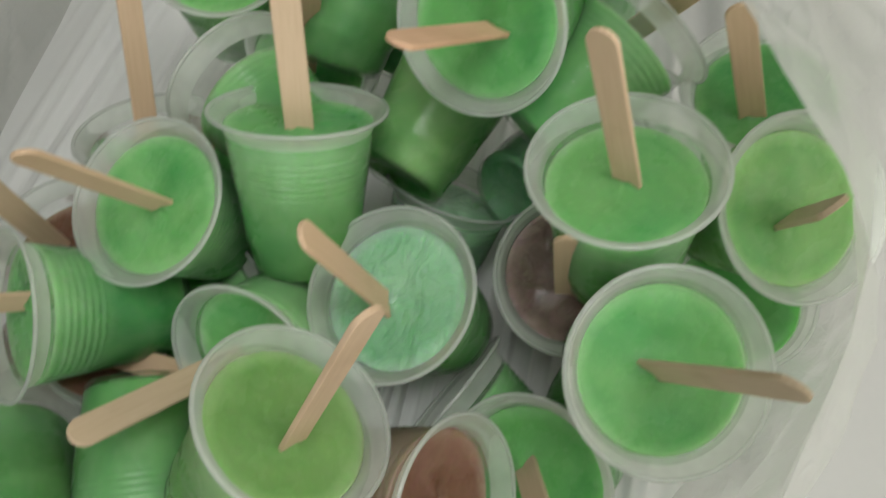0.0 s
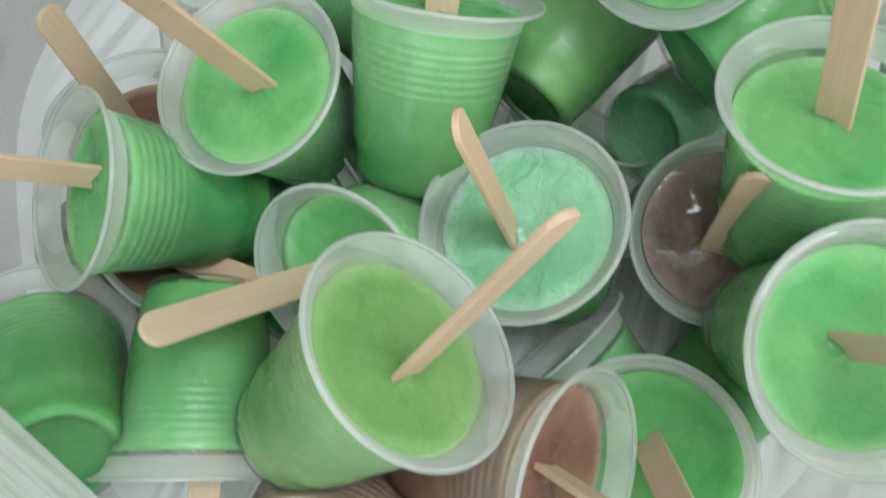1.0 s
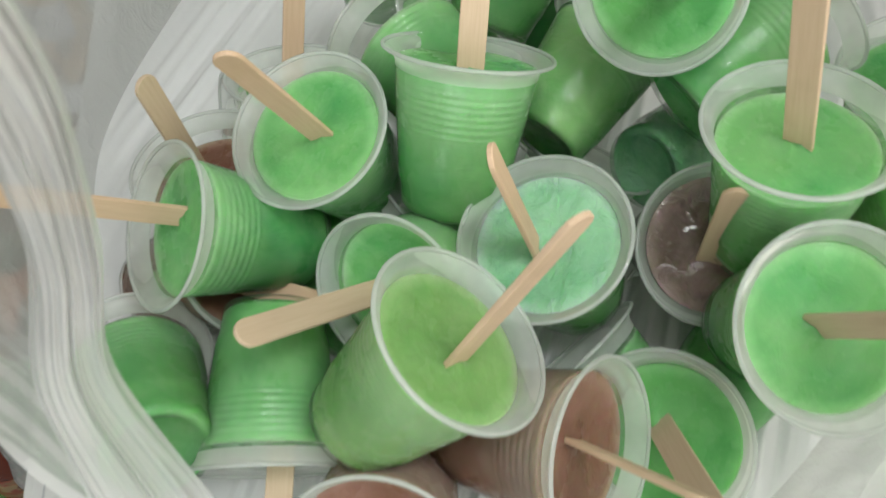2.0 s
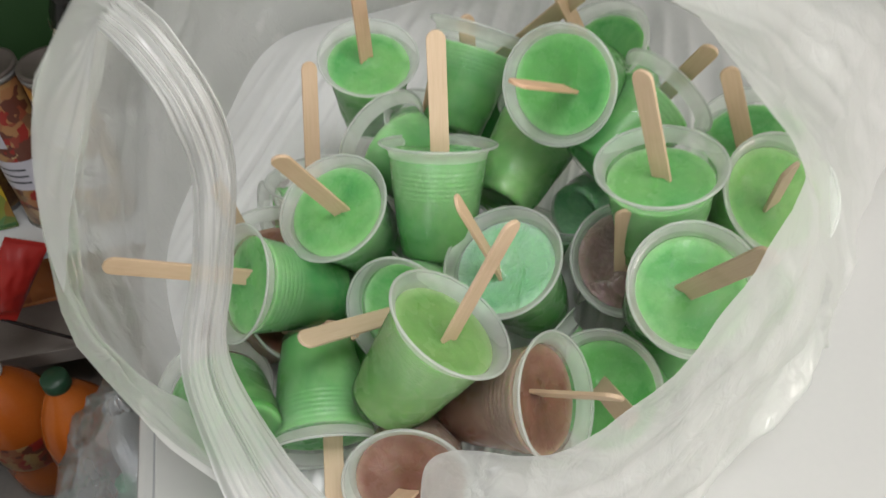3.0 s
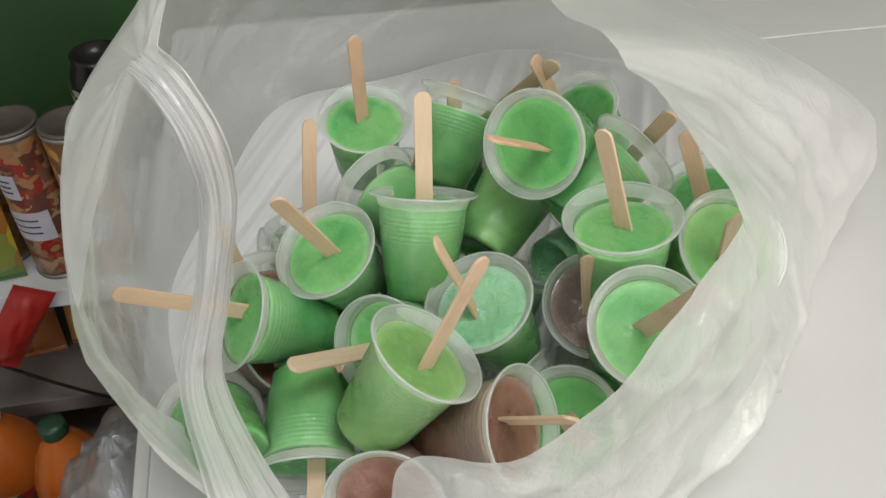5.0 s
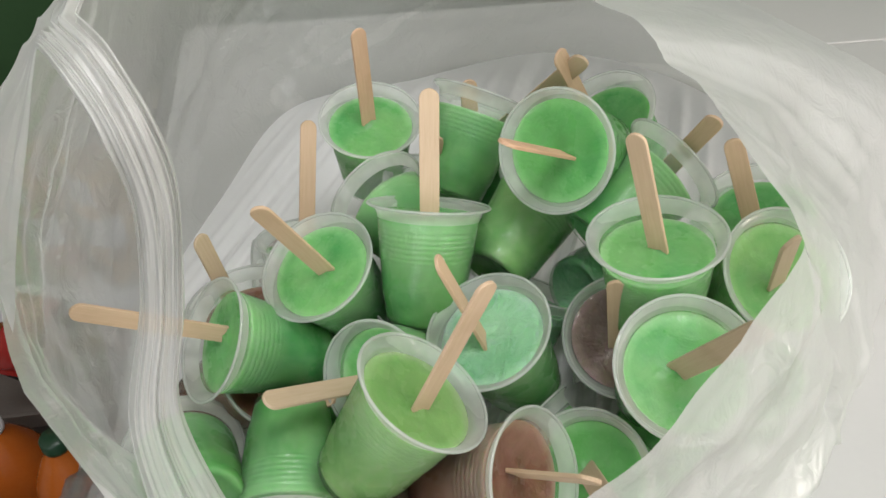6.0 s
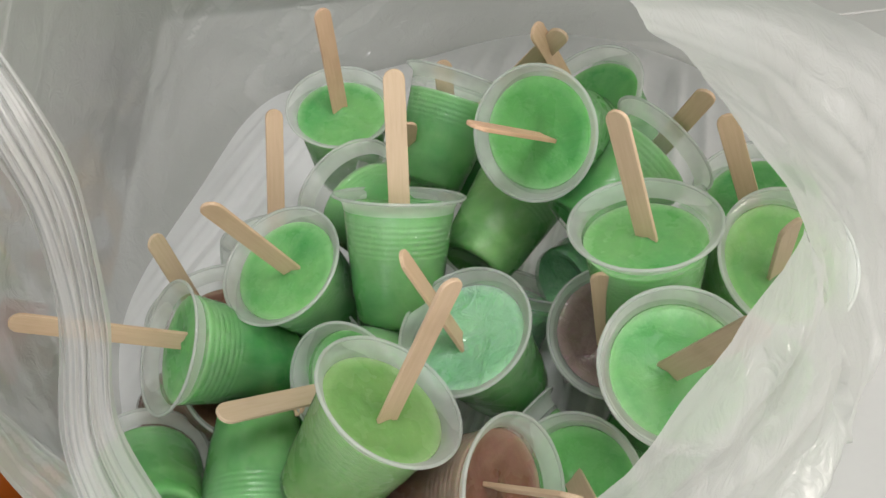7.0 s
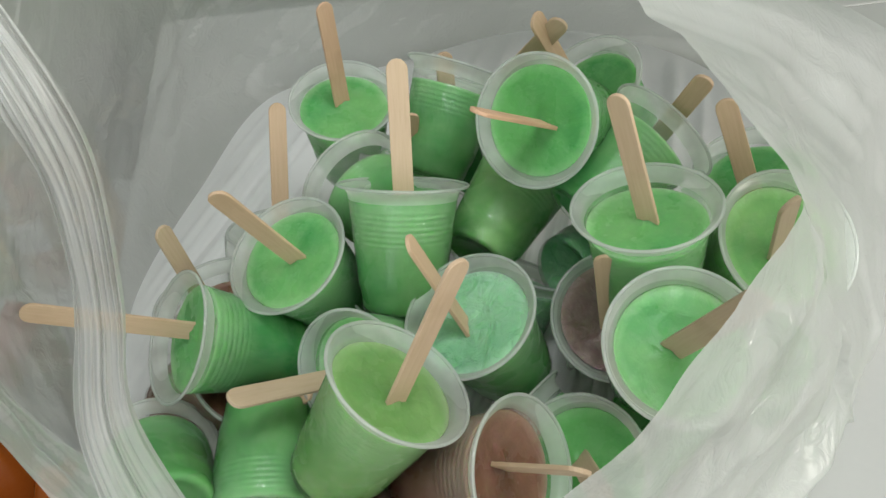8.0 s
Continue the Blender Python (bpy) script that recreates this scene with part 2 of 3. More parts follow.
# ---- mesh helpers ----
def part(name, bm, mat, parent=None, label="", smooth=True):
    me = bpy.data.meshes.new(name)
    for f in bm.faces:
        f.smooth = smooth
    bm.to_mesh(me)
    bm.free()
    me.materials.append(mat)
    ob = new(name, me)
    if parent:
        ob.parent = parent
    if label:
        tagged(ob, label)
    return ob


def empty(name, m, label, category, group="", kind=""):
    ob = new(name)
    ob.matrix_basis = m
    ob.empty_display_size = 0.02
    return tagged(ob, label, category, group, kind)


def lathe(profile, segs=48, wobble=None):
    """A turned body from (radius, height) pairs."""
    bm = bmesh.new()
    rings = []
    for k, (r, z) in enumerate(profile):
        if r < 1e-6:
            rings.append([bm.verts.new((0, 0, z))])
            continue
        ring = []
        for i in range(segs):
            a = 2 * math.pi * i / segs
            rr, zz = (r, z) if wobble is None else wobble(r, z, a, k)
            ring.append(bm.verts.new((rr * math.cos(a), rr * math.sin(a), zz)))
        rings.append(ring)
    for lo, hi in zip(rings, rings[1:]):
        for i in range(segs):
            j = (i + 1) % segs
            if len(lo) == 1 and len(hi) > 1:
                bm.faces.new((lo[0], hi[j], hi[i]))
            elif len(hi) == 1 and len(lo) > 1:
                bm.faces.new((lo[i], lo[j], hi[0]))
            elif len(lo) > 1:
                bm.faces.new((lo[i], lo[j], hi[j], hi[i]))
    return bm


def box(sx, sy, sz, at=(0, 0, 0), bevel=0.0):
    bm = bmesh.new()
    bmesh.ops.create_cube(bm, size=1, matrix=Matrix.Translation(at) @ Matrix.Diagonal((sx, sy, sz, 1)))
    if bevel:
        bmesh.ops.bevel(bm, geom=bm.edges[:], offset=bevel, segments=2, affect="EDGES", profile=0.5)
    return bm


def slab(name, sx, sy, sz, at, mat, label="", bevel=0.0, parent=None, turn=0.0):
    ob = part(name, box(sx, sy, sz, (0, 0, 0), bevel), mat, parent, "", False)
    ob.matrix_basis = pose(*at, 0, 0, turn)
    if not parent:
        tagged(ob, label, "", "", "structure")
    return ob


# ---- the room ----
slab("floor", 6.0, 6.0, 0.1, (0, 0, -0.05), FLOOR_TILE, "grey shop floor")
slab("ceiling", 6.0, 6.0, 0.1, (0, 0, 2.85), WALL_PAINT, "pale plastered ceiling")
slab("wall_north", 6.4, 0.12, 2.8, (-0.22, 1.036, 1.4), GREEN_WALL, "dark green painted shop wall behind the shelves", turn=12.0)
# unseen south wall; its opening is added to suit the front fill lamp
slab("wall_south", 6.0, 0.12, 0.7, (0, -2.56, 0.35), WALL_PAINT, "pale painted wall under the added front opening")
slab("wall_south_head", 6.0, 0.12, 0.5, (0, -2.56, 2.55), WALL_PAINT, "pale painted wall over the added front opening")
slab("wall_south_side", 1.6, 0.12, 1.6, (2.2, -2.56, 1.5), WALL_PAINT, "pale painted wall beside the added front opening")
slab("wall_south_end", 1.6, 0.12, 1.6, (-2.2, -2.56, 1.5), WALL_PAINT, "pale painted wall beside the added front opening")
slab("wall_west", 0.12, 3.6, 2.8, (-2.06, -0.7, 1.4), WALL_PAINT, "pale painted shop wall")
slab("wall_east", 0.12, 1.35, 2.8, (2.06, 0.42, 1.4), WALL_PAINT, "pale painted wall beside the doorway")
slab("wall_east_b", 0.12, 0.75, 2.8, (2.06, -2.13, 1.4), WALL_PAINT, "pale painted wall beside the doorway")
slab("wall_east_head", 0.12, 1.5, 0.4, (2.06, -1.005, 2.6), WALL_PAINT, "pale painted wall over the doorway")

# ---- the chest freezer ----
YAW = 12.0
LID = pose(0, 0, 0, 0, 0, YAW)


def freezer():
    x0, x1, y0, y1 = -0.252, 0.80, -0.26, 0.575
    cx, cy, sx, sy = (x0 + x1) / 2, (y0 + y1) / 2, x1 - x0, y1 - y0
    ob = empty("chest_freezer", LID, "white enamelled chest freezer with a smooth flat lid", "freezer")
    part("body", box(sx - 0.02, sy - 0.02, TABLE - 0.14, (cx, cy, 0.06 + (TABLE - 0.14) / 2), 0.012), ENAMEL, ob, "", False)
    part("gasket", box(sx - 0.03, sy - 0.03, 0.016, (cx, cy, TABLE - 0.076)), GROOVE, ob, "grey rubber gasket", False)
    lid = part("lid", box(sx, sy, 0.062, (cx, cy, TABLE - 0.037), 0.006), ENAMEL, ob, "", False)
    g = 0.013
    py = 0.412
    part("lid_panel", box(sx - 2 * g, py - y0 - g, 0.008, (cx, (y0 + g + py) / 2, TABLE - 0.004), 0.0015), ENAMEL, lid, "", False)
    part("hinge_strip", box(sx - 2 * g, y1 - g - py - 0.0022, 0.008, (cx, (py + 0.0022 + y1 - g) / 2, TABLE - 0.004), 0.0015), ENAMEL, lid, "", False)
    part("lid_groove", box(sx - 2 * g + 0.004, sy - 2 * g + 0.004, 0.0025, (cx, cy, TABLE - 0.0058)), GROOVE, lid, "thin dark groove round the lid", False)
    for ux in (x0 + 0.08, x1 - 0.08):
        for uy in (y0 + 0.08, y1 - 0.08):
            foot = part("foot", lathe([(0, 0), (0.024, 0), (0.026, 0.01), (0.018, 0.075), (0, 0.075)], 20), GROOVE, ob, "dark plastic foot")
            foot.matrix_basis = pose(ux, uy, 0)


freezer()

# ---- frozen cups ----
CUP_R, CUP_H, CUP_B = 0.034, 0.0673, 0.0205


def wall_radius(z, ribs=1.0):
    """The cup's outer wall at z below its rim (z from -CUP_H to 0)."""
    k = (z + CUP_H) / CUP_H
    r = CUP_B + (0.0281 - CUP_B) * k
    if k < 0.20:
        r -= 0.0010 * (1 - k / 0.20) ** 0.5 * 0.4
    else:
        r += 0.0006
    if -0.0302 < z < -0.0106:
        r += ribs * 0.00022 * (abs(math.sin((z + 0.0106) / 0.0028 * math.pi)) * 2 - 1)
    return r


def shell_mesh():
    zs = [-CUP_H + 0.0012, -CUP_H + 0.004, -CUP_H + 0.0128, -CUP_H + 0.0142] + [-0.050 + 0.004 * i for i in range(3)] + [-0.038 + 0.0004 * i for i in range(66)] + [-0.0095, -0.0075]
    outer = [(wall_radius(z), z) for z in zs]
    bottom = [(0, -CUP_H + 0.0045), (CUP_B - 0.0056, -CUP_H + 0.0045), (CUP_B - 0.0042, -CUP_H + 0.0006), (CUP_B - 0.003, -CUP_H), (CUP_B - 0.0012, -CUP_H)]
    return lathe(bottom + outer, 56)


def collar_mesh():
    a = wall_radius(-0.0075)
    return lathe([(a, -0.0078), (a + 0.0002, -0.0062), (a + 0.0009, -0.0042), (a + 0.0024, -0.0024), (CUP_R - 0.0016, -0.0013)], 56)


def lip_mesh():
    ring = [(CUP_R - 0.0009 + 0.0009 * math.cos(t), -0.0008 + 0.0008 * math.sin(t)) for t in [2 * math.pi * k / 10 + math.pi for k in range(11)]]
    return lathe(ring, 56)


def filling_mesh(depth, seed, dome, mound=None):
    prof = [(0, -CUP_H + 0.0050), (CUP_B - 0.0062, -CUP_H + 0.0050), (CUP_B - 0.0024, -CUP_H + 0.0018)]
    z = -CUP_H + 0.004
    while z < -depth - 0.0018:
        prof.append((wall_radius(z, 0.45) - 0.0003, z))
        z += 0.0005 if -0.0385 < z < -0.0115 else 0.003
    r = wall_radius(-depth, 0.0) - 0.0004
    prof += [(r + 0.0002, -depth - 0.0012), (r + 0.0003, -depth + 0.0005), (r - 0.0006, -depth + 0.0001)]
    top = len(prof)
    prof += [(r * f, -depth) for f in (0.95, 0.88, 0.81, 0.73, 0.65, 0.57, 0.49, 0.41, 0.33, 0.25, 0.17, 0.10, 0.05)] + [(0, -depth)]

    def wob(rr, zz, ang, k):
        if k < top:
            return rr, zz
        p = Vector((rr * math.cos(ang) * 60 + seed * 3.7, rr * math.sin(ang) * 60, seed * 1.3))
        f = 1 - (rr / r) ** 2
        if mound:
            d2 = (rr * math.cos(ang) - mound[0]) ** 2 + (rr * math.sin(ang) - mound[1]) ** 2
            zz += (0.0024 + 0.0016 * noise.noise(p * 7)) * math.exp(-d2 / 0.000028) - 0.0016 * math.exp(-d2 / 0.00011)
        return rr, zz + dome * f + 0.0011 * noise.noise(p) * min(1, f * 3) + 0.0004 * noise.noise(p * 3.1)
    return lathe(prof, 48, wob)


def stick_mesh(length, width=0.0105, thick=0.0020):
    """A flat lolly stick along z with round ends and softened edges."""
    outline = []
    r = width / 2
    for i in range(9):
        a = math.pi * i / 8
        outline.append((r * math.cos(a), length - r + r * math.sin(a)))
    outline += [(-r, 0.0), (r, 0.0)]
    bm = bmesh.new()
    layers = []
    for y, inset in ((-thick / 2, 0.0003), (-thick / 2 + 0.0003, 0), (thick / 2 - 0.0003, 0), (thick / 2, 0.0003)):
        cz = length / 2
        layers.append([bm.verts.new((x * (1 - inset / r), y, cz + (z - cz) * (1 - inset / cz))) for x, z in outline])
    n = len(outline)
    for lo, hi in zip(layers, layers[1:]):
        for i in range(n):
            bm.faces.new((lo[i], lo[(i + 1) % n], hi[(i + 1) % n], hi[i]))
    bm.faces.new(layers[0][::-1])
    bm.faces.new(layers[-1])
    bmesh.ops.recalc_face_normals(bm, faces=bm.faces)
    return bm


SHELL, COLLAR, LIP = (bpy.data.meshes.new(k) for k in ("shell", "collar", "lip"))
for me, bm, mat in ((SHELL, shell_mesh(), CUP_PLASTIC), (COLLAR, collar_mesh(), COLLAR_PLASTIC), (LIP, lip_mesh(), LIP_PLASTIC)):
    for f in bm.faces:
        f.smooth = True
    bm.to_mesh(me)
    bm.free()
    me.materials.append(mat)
LOOKS = {
    "green": (GREEN, "frozen green ice in a clear plastic cup"), "leaf": (LEAF, "frozen yellowish green ice in a clear plastic cup"),
    "deep": (DEEP, "frozen deep green ice in a clear plastic cup"), "pale": (PALE, "frozen pale green ice in a clear plastic cup"), "teal": (MINT, "pale teal ice in a clear plastic cup"), "mint": (MINT, "pale mint ice with crinkled top in a clear cup"),
    "cocoa": (COCOA, "frozen brown cocoa ice in a clear plastic cup"), "wet": (COCOA_WET, "glossy wet brown ice in a clear plastic cup")}
SEED = [0]
VIEW = Vector((-0.03, -0.30, 1.26))


def stick_pose(base, tip, twist):
    """The pose of a stick from base to tip; with no twist its flat side lies towards the freezer's front."""
    base, tip = Vector(base), Vector(tip)
    z = (tip - base).normalized()
    y = VIEW - base
    y = (y - z * y.dot(z)).normalized()
    y = Matrix.Rotation(radians(twist), 3, z) @ y
    x = y.cross(z)
    m = Matrix((x, y, z)).transposed().to_4x4()
    m.translation = base
    return m


def ice_cup(rim, axis, look_key, fill=0.009, stick=None, twist=0.0, where="in the bag", turn=0.0, dome=0.0):
    """A cup with its rim's centre and its axis (bottom to rim); stick: the points where it leaves the ice and where it ends."""
    SEED[0] += 1
    mat, text = LOOKS[look_key]
    q = Vector(axis).to_track_quat("Z", "Y")
    m = Matrix.LocRotScale(rim, q, None) @ pose(0, 0, 0, 0, 0, SEED[0] * 37.0)
    ob = empty("ice_pop", m, text + (", wooden stick" if stick else ", no stick"), "ice pop", "ice pops in the bag")
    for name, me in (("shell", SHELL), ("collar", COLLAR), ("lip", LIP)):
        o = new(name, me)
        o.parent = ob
    local = m.inverted() @ Vector(stick[0]) if stick else None
    ice = part("filling", filling_mesh(fill, SEED[0], dome, local), mat, ob)
    if look_key == "mint":
        ice.data.materials.append(GREEN)
        for f in ice.data.polygons:
            f.material_index = int(f.center.z < -fill - 0.003)
    if stick:
        base, tip = Vector(stick[0]), Vector(stick[1])
        d = (tip - base).normalized()
        root = base - d * 0.022
        s = part("stick", stick_mesh((tip - root).length), WOOD, ob, "flat birch stick", False)
        s.matrix_basis = m.inverted() @ stick_pose(root, tip, twist)
    return ob


# upper layer
ice_cup((-0.050, 0.014, 0.997), (0.03, 0.52, 0.86), "green", 0.006, ((-0.049, 0.004, 0.996), (-0.0505, 0.0349, 1.0559)), 0)
ice_cup((-0.111, -0.009, 0.970), (-0.33, -0.31, 0.89), "green", 0.007, ((-0.106, -0.008, 0.965), (-0.1303, -0.031, 1.0269)), -40)
ice_cup((-0.017, -0.049, 0.967), (-0.37, -0.22, 0.90), "mint", 0.008, ((-0.018, -0.049, 0.959), (-0.0417, -0.0566, 1.0215)), 66)
ice_cup((0.063, -0.029, 1.017), (-0.15, 0.07, 0.99), "green", 0.011, ((0.066, -0.028, 1.005), (0.0455, -0.0207, 1.0685)), -32)
ice_cup((-0.044, -0.102, 0.984), (0.52, 0.15, 0.84), "leaf", 0.008, ((-0.046, -0.108, 0.977), (-0.0172, -0.0969, 1.0468)), 58)
ice_cup((-0.073, -0.066, 0.941), (-0.44, -0.76, 0.48), "green", 0.010, ((-0.0749, -0.0576, 0.9326), (-0.1182, -0.1039, 0.9722)), 28)
ice_cup((0.072, -0.094, 0.996), (0.03, -0.49, 0.87), "green", 0.009, ((0.0682, -0.0893, 0.9876), (0.0835, -0.1225, 1.0531)), 32)
ice_cup((0.016, 0.029, 1.023), (-0.50, -0.74, 0.46), "deep", 0.006, ((0.0225, 0.0295, 1.0205), (-0.0128, -0.0145, 1.0573)), 75)
ice_cup((0.058, -0.030, 0.945), (0.03, -0.57, 0.82), "wet", 0.0045, ((0.0544, -0.0367, 0.9405), (0.0439, -0.0488, 1.0038)), 0, dome=0.009)
ice_cup((0.133, 0.030, 0.992), (-0.25, -0.07, 0.97), "green", 0.010, ((0.1275, 0.0236, 0.9850), (0.1054, 0.0248, 1.0367)), 0)
ice_cup((0.008, -0.124, 0.949), (0.76, -0.33, 0.56), "cocoa", 0.010, ((-0.0029, -0.1201, 0.9486), (0.0260, -0.1530, 0.9965)), 85)
ice_cup((-0.067, -0.154, 0.915), (-0.10, -0.87, 0.49), "cocoa", 0.008, ((-0.0672, -0.1497, 0.905), (-0.0823, -0.193, 0.9559)), 40)
ice_cup((-0.163, -0.048, 0.950), (-0.73, -0.36, 0.58), "green", 0.010, ((-0.1584, -0.039, 0.9445), (-0.2188, -0.0674, 0.9888)), -40)
ice_cup((-0.096, 0.120, 0.982), (0.05, -0.25, 0.97), "green", 0.009, ((-0.0980, 0.1266, 0.9737), (-0.0996, 0.1194, 1.0453)), 30)
ice_cup((-0.022, 0.122, 0.999), (0.30, 0.60, 0.74), "green", 0.014, ((-0.030, 0.105, 0.985), (-0.0319, 0.1102, 1.018)), 20)
ice_cup((0.128, -0.036, 1.001), (0.20, -0.53, 0.82), "pale", 0.009, ((0.1248, -0.0341, 0.9906), (0.1077, -0.0683, 1.0492)), 70)
ice_cup((0.089, 0.061, 0.995), (0.72, 0.54, 0.43), "green", 0.014, ((0.086, 0.066, 0.985), (0.099, 0.036, 1.042)), 15)
ice_cup((0.050, 0.100, 1.002), (-0.52, -0.25, 0.82), "green", 0.010, ((0.0438, 0.0977, 1.000), (0.0168, 0.0713, 1.0586)), 40)
# lower layer
ice_cup((-0.181, -0.079, 0.889), (-0.48, 0.74, -0.47), "green", 0.010)
ice_cup((-0.113, -0.124, 0.897), (0.12, -0.95, -0.25), "green", 0.010, ((-0.1087, -0.1182, 0.901), (-0.1045, -0.1560, 0.899)), 0)
ice_cup((-0.086, 0.062, 0.962), (-0.65, 0.75, 0.07), "green", 0.016)
ice_cup((0.0187, 0.078, 0.958), (0.50, 0.80, 0.33), "pale", 0.010)
ice_cup((0.032, -0.110, 0.931), (-0.51, -0.47, 0.72), "deep", 0.008, ((0.0339, -0.0998, 0.9247), (0.0359, -0.1514, 0.972)), 20)
ice_cup((0.085, 0.066, 0.912), (0.73, 0.63, -0.20), "teal", 0.010)
ice_cup((0.012, 0.036, 0.915), (0.28, 0.50, 0.82), "teal", 0.010)
ice_cup((0.133, -0.026, 0.918), (-0.27, -0.21, 0.94), "deep", 0.010)
ice_cup((-0.164, 0.004, 0.927), (-0.20, 0.06, 0.98), "cocoa", 0.014, ((-0.166, 0.004, 0.912), (-0.1753, -0.0025, 0.9824)), 30)
ice_cup((-0.130, 0.055, 0.935), (-0.05, 0.30, 0.95), "cocoa", 0.016, ((-0.134, 0.055, 0.915), (-0.1324, 0.1023, 0.9907)), 20)
ice_cup((-0.165, 0.045, 0.895), (-0.90, -0.41, 0.16), "deep", 0.010)
ice_cup((-0.140, -0.035, 0.910), (0.75, -0.10, 0.65), "cocoa", 0.010, ((-0.142, -0.042, 0.903), (-0.096, -0.062, 0.922)), 0)
ice_cup((0.004, 0.142, 0.968), (0.30, 0.20, 0.93), "green", 0.010, ((-0.008, 0.122, 0.978), (0.0315, 0.0720, 1.0550)), 20)
ice_cup((-0.055, 0.100, 0.940), (0.35, -0.10, 0.93), "green", 0.012, ((-0.060, 0.095, 0.935), (-0.050, 0.078, 0.997)), 20)
ice_cup((-0.060, -0.010, 0.905), (0.70, 0.55, 0.45), "deep", 0.010)
ice_cup((0.005, -0.065, 0.905), (-0.75, 0.60, 0.30), "deep", 0.010)
ice_cup((0.100, -0.035, 0.912), (0.60, 0.70, 0.40), "deep", 0.010)
ice_cup((0.055, 0.020, 0.890), (-0.85, 0.50, 0.10), "deep", 0.010)
ice_cup((-0.105, 0.020, 0.890), (-0.10, 0.98, 0.15), "deep", 0.010)


# ---- the bag ----
def ring_curve(keys):
    """A closed smooth curve through the given points, as a function of 0 to 1."""
    pts = [Vector(k) for k in keys]
    n = len(pts)

    def at(u):
        s = (u % 1.0) * n
        i, f = int(s), (u % 1.0) * n - int(s)
        p0, p1, p2, p3 = (pts[(i + j) % n] for j in (-1, 0, 1, 2))
        return 0.5 * (2 * p1 + (p2 - p0) * f + (2 * p0 - 5 * p1 + 4 * p2 - p3) * f * f + (3 * p1 - p0 - 3 * p2 + p3) * f ** 3)
    return at


# belly, mouth and foot of the bag, from the right round by the back
BELLY = ring_curve([(0.168, -0.06, 0.91), (0.21, 0.0, 0.92), (0.258, 0.07, 0.93), (0.335, 0.19, 0.95), (0.22, 0.34, 0.95), (0.05, 0.40, 0.95),
                    (-0.12, 0.36, 0.95), (-0.25, 0.28, 0.95), (-0.285, 0.14, 0.95), (-0.265, 0.01, 0.95), (-0.235, -0.07, 0.94), (-0.19, -0.105, 0.92),
                    (-0.135, -0.158, 0.90), (-0.09, -0.195, 0.90), (-0.035, -0.20, 0.90), (0.05, -0.17, 0.90), (0.115, -0.125, 0.90)])
MOUTH = ring_curve([(0.097, -0.086, 1.067), (0.085, -0.030, 1.078), (0.063, 0.0, 1.09), (0.042, 0.022, 1.10), (0.012, 0.05, 1.115), (-0.02, 0.16, 1.15),
                    (-0.06, 0.25, 1.20), (-0.13, 0.20, 1.24), (-0.150, 0.07, 1.21), (-0.163, -0.035, 1.165), (-0.195, -0.105, 1.115), (-0.205, -0.125, 1.0),
                    (-0.143, -0.163, 0.925), (-0.068, -0.188, 0.918), (-0.052, -0.186, 1.018), (0.0, -0.186, 1.025), (0.054, -0.155, 1.075)])


FOOT = ring_curve([(0.150, -0.05, 0), (0.185, 0.0, 0), (0.22, 0.07, 0), (0.27, 0.18, 0), (0.19, 0.39, 0), (0.05, 0.455, 0),
                   (-0.10, 0.39, 0), (-0.205, 0.335, 0), (-0.236, 0.20, 0), (-0.250, 0.06, 0), (-0.205, -0.06, 0), (-0.175, -0.10, 0),
                   (-0.13, -0.145, 0), (-0.08, -0.17, 0), (-0.03, -0.172, 0), (0.045, -0.145, 0), (0.10, -0.105, 0)])


HANDLE = ((-0.112, -0.172, 0.858), (-0.124, -0.168, 0.900), (-0.142, -0.150, 0.945), (-0.150, -0.138, 1.0), (-0.135, -0.134, 1.06), (-0.121, -0.142, 1.115), (-0.120, -0.146, 1.146), (-0.130, -0.138, 1.163), (-0.142, -0.128, 1.168))


def foot_at(u):
    f = FOOT(u)
    wave = 0.004 * noise.noise(Vector((u * 14, 2.0, 5.0)))
    return Vector((f.x + wave, f.y + wave, TABLE + 0.003))


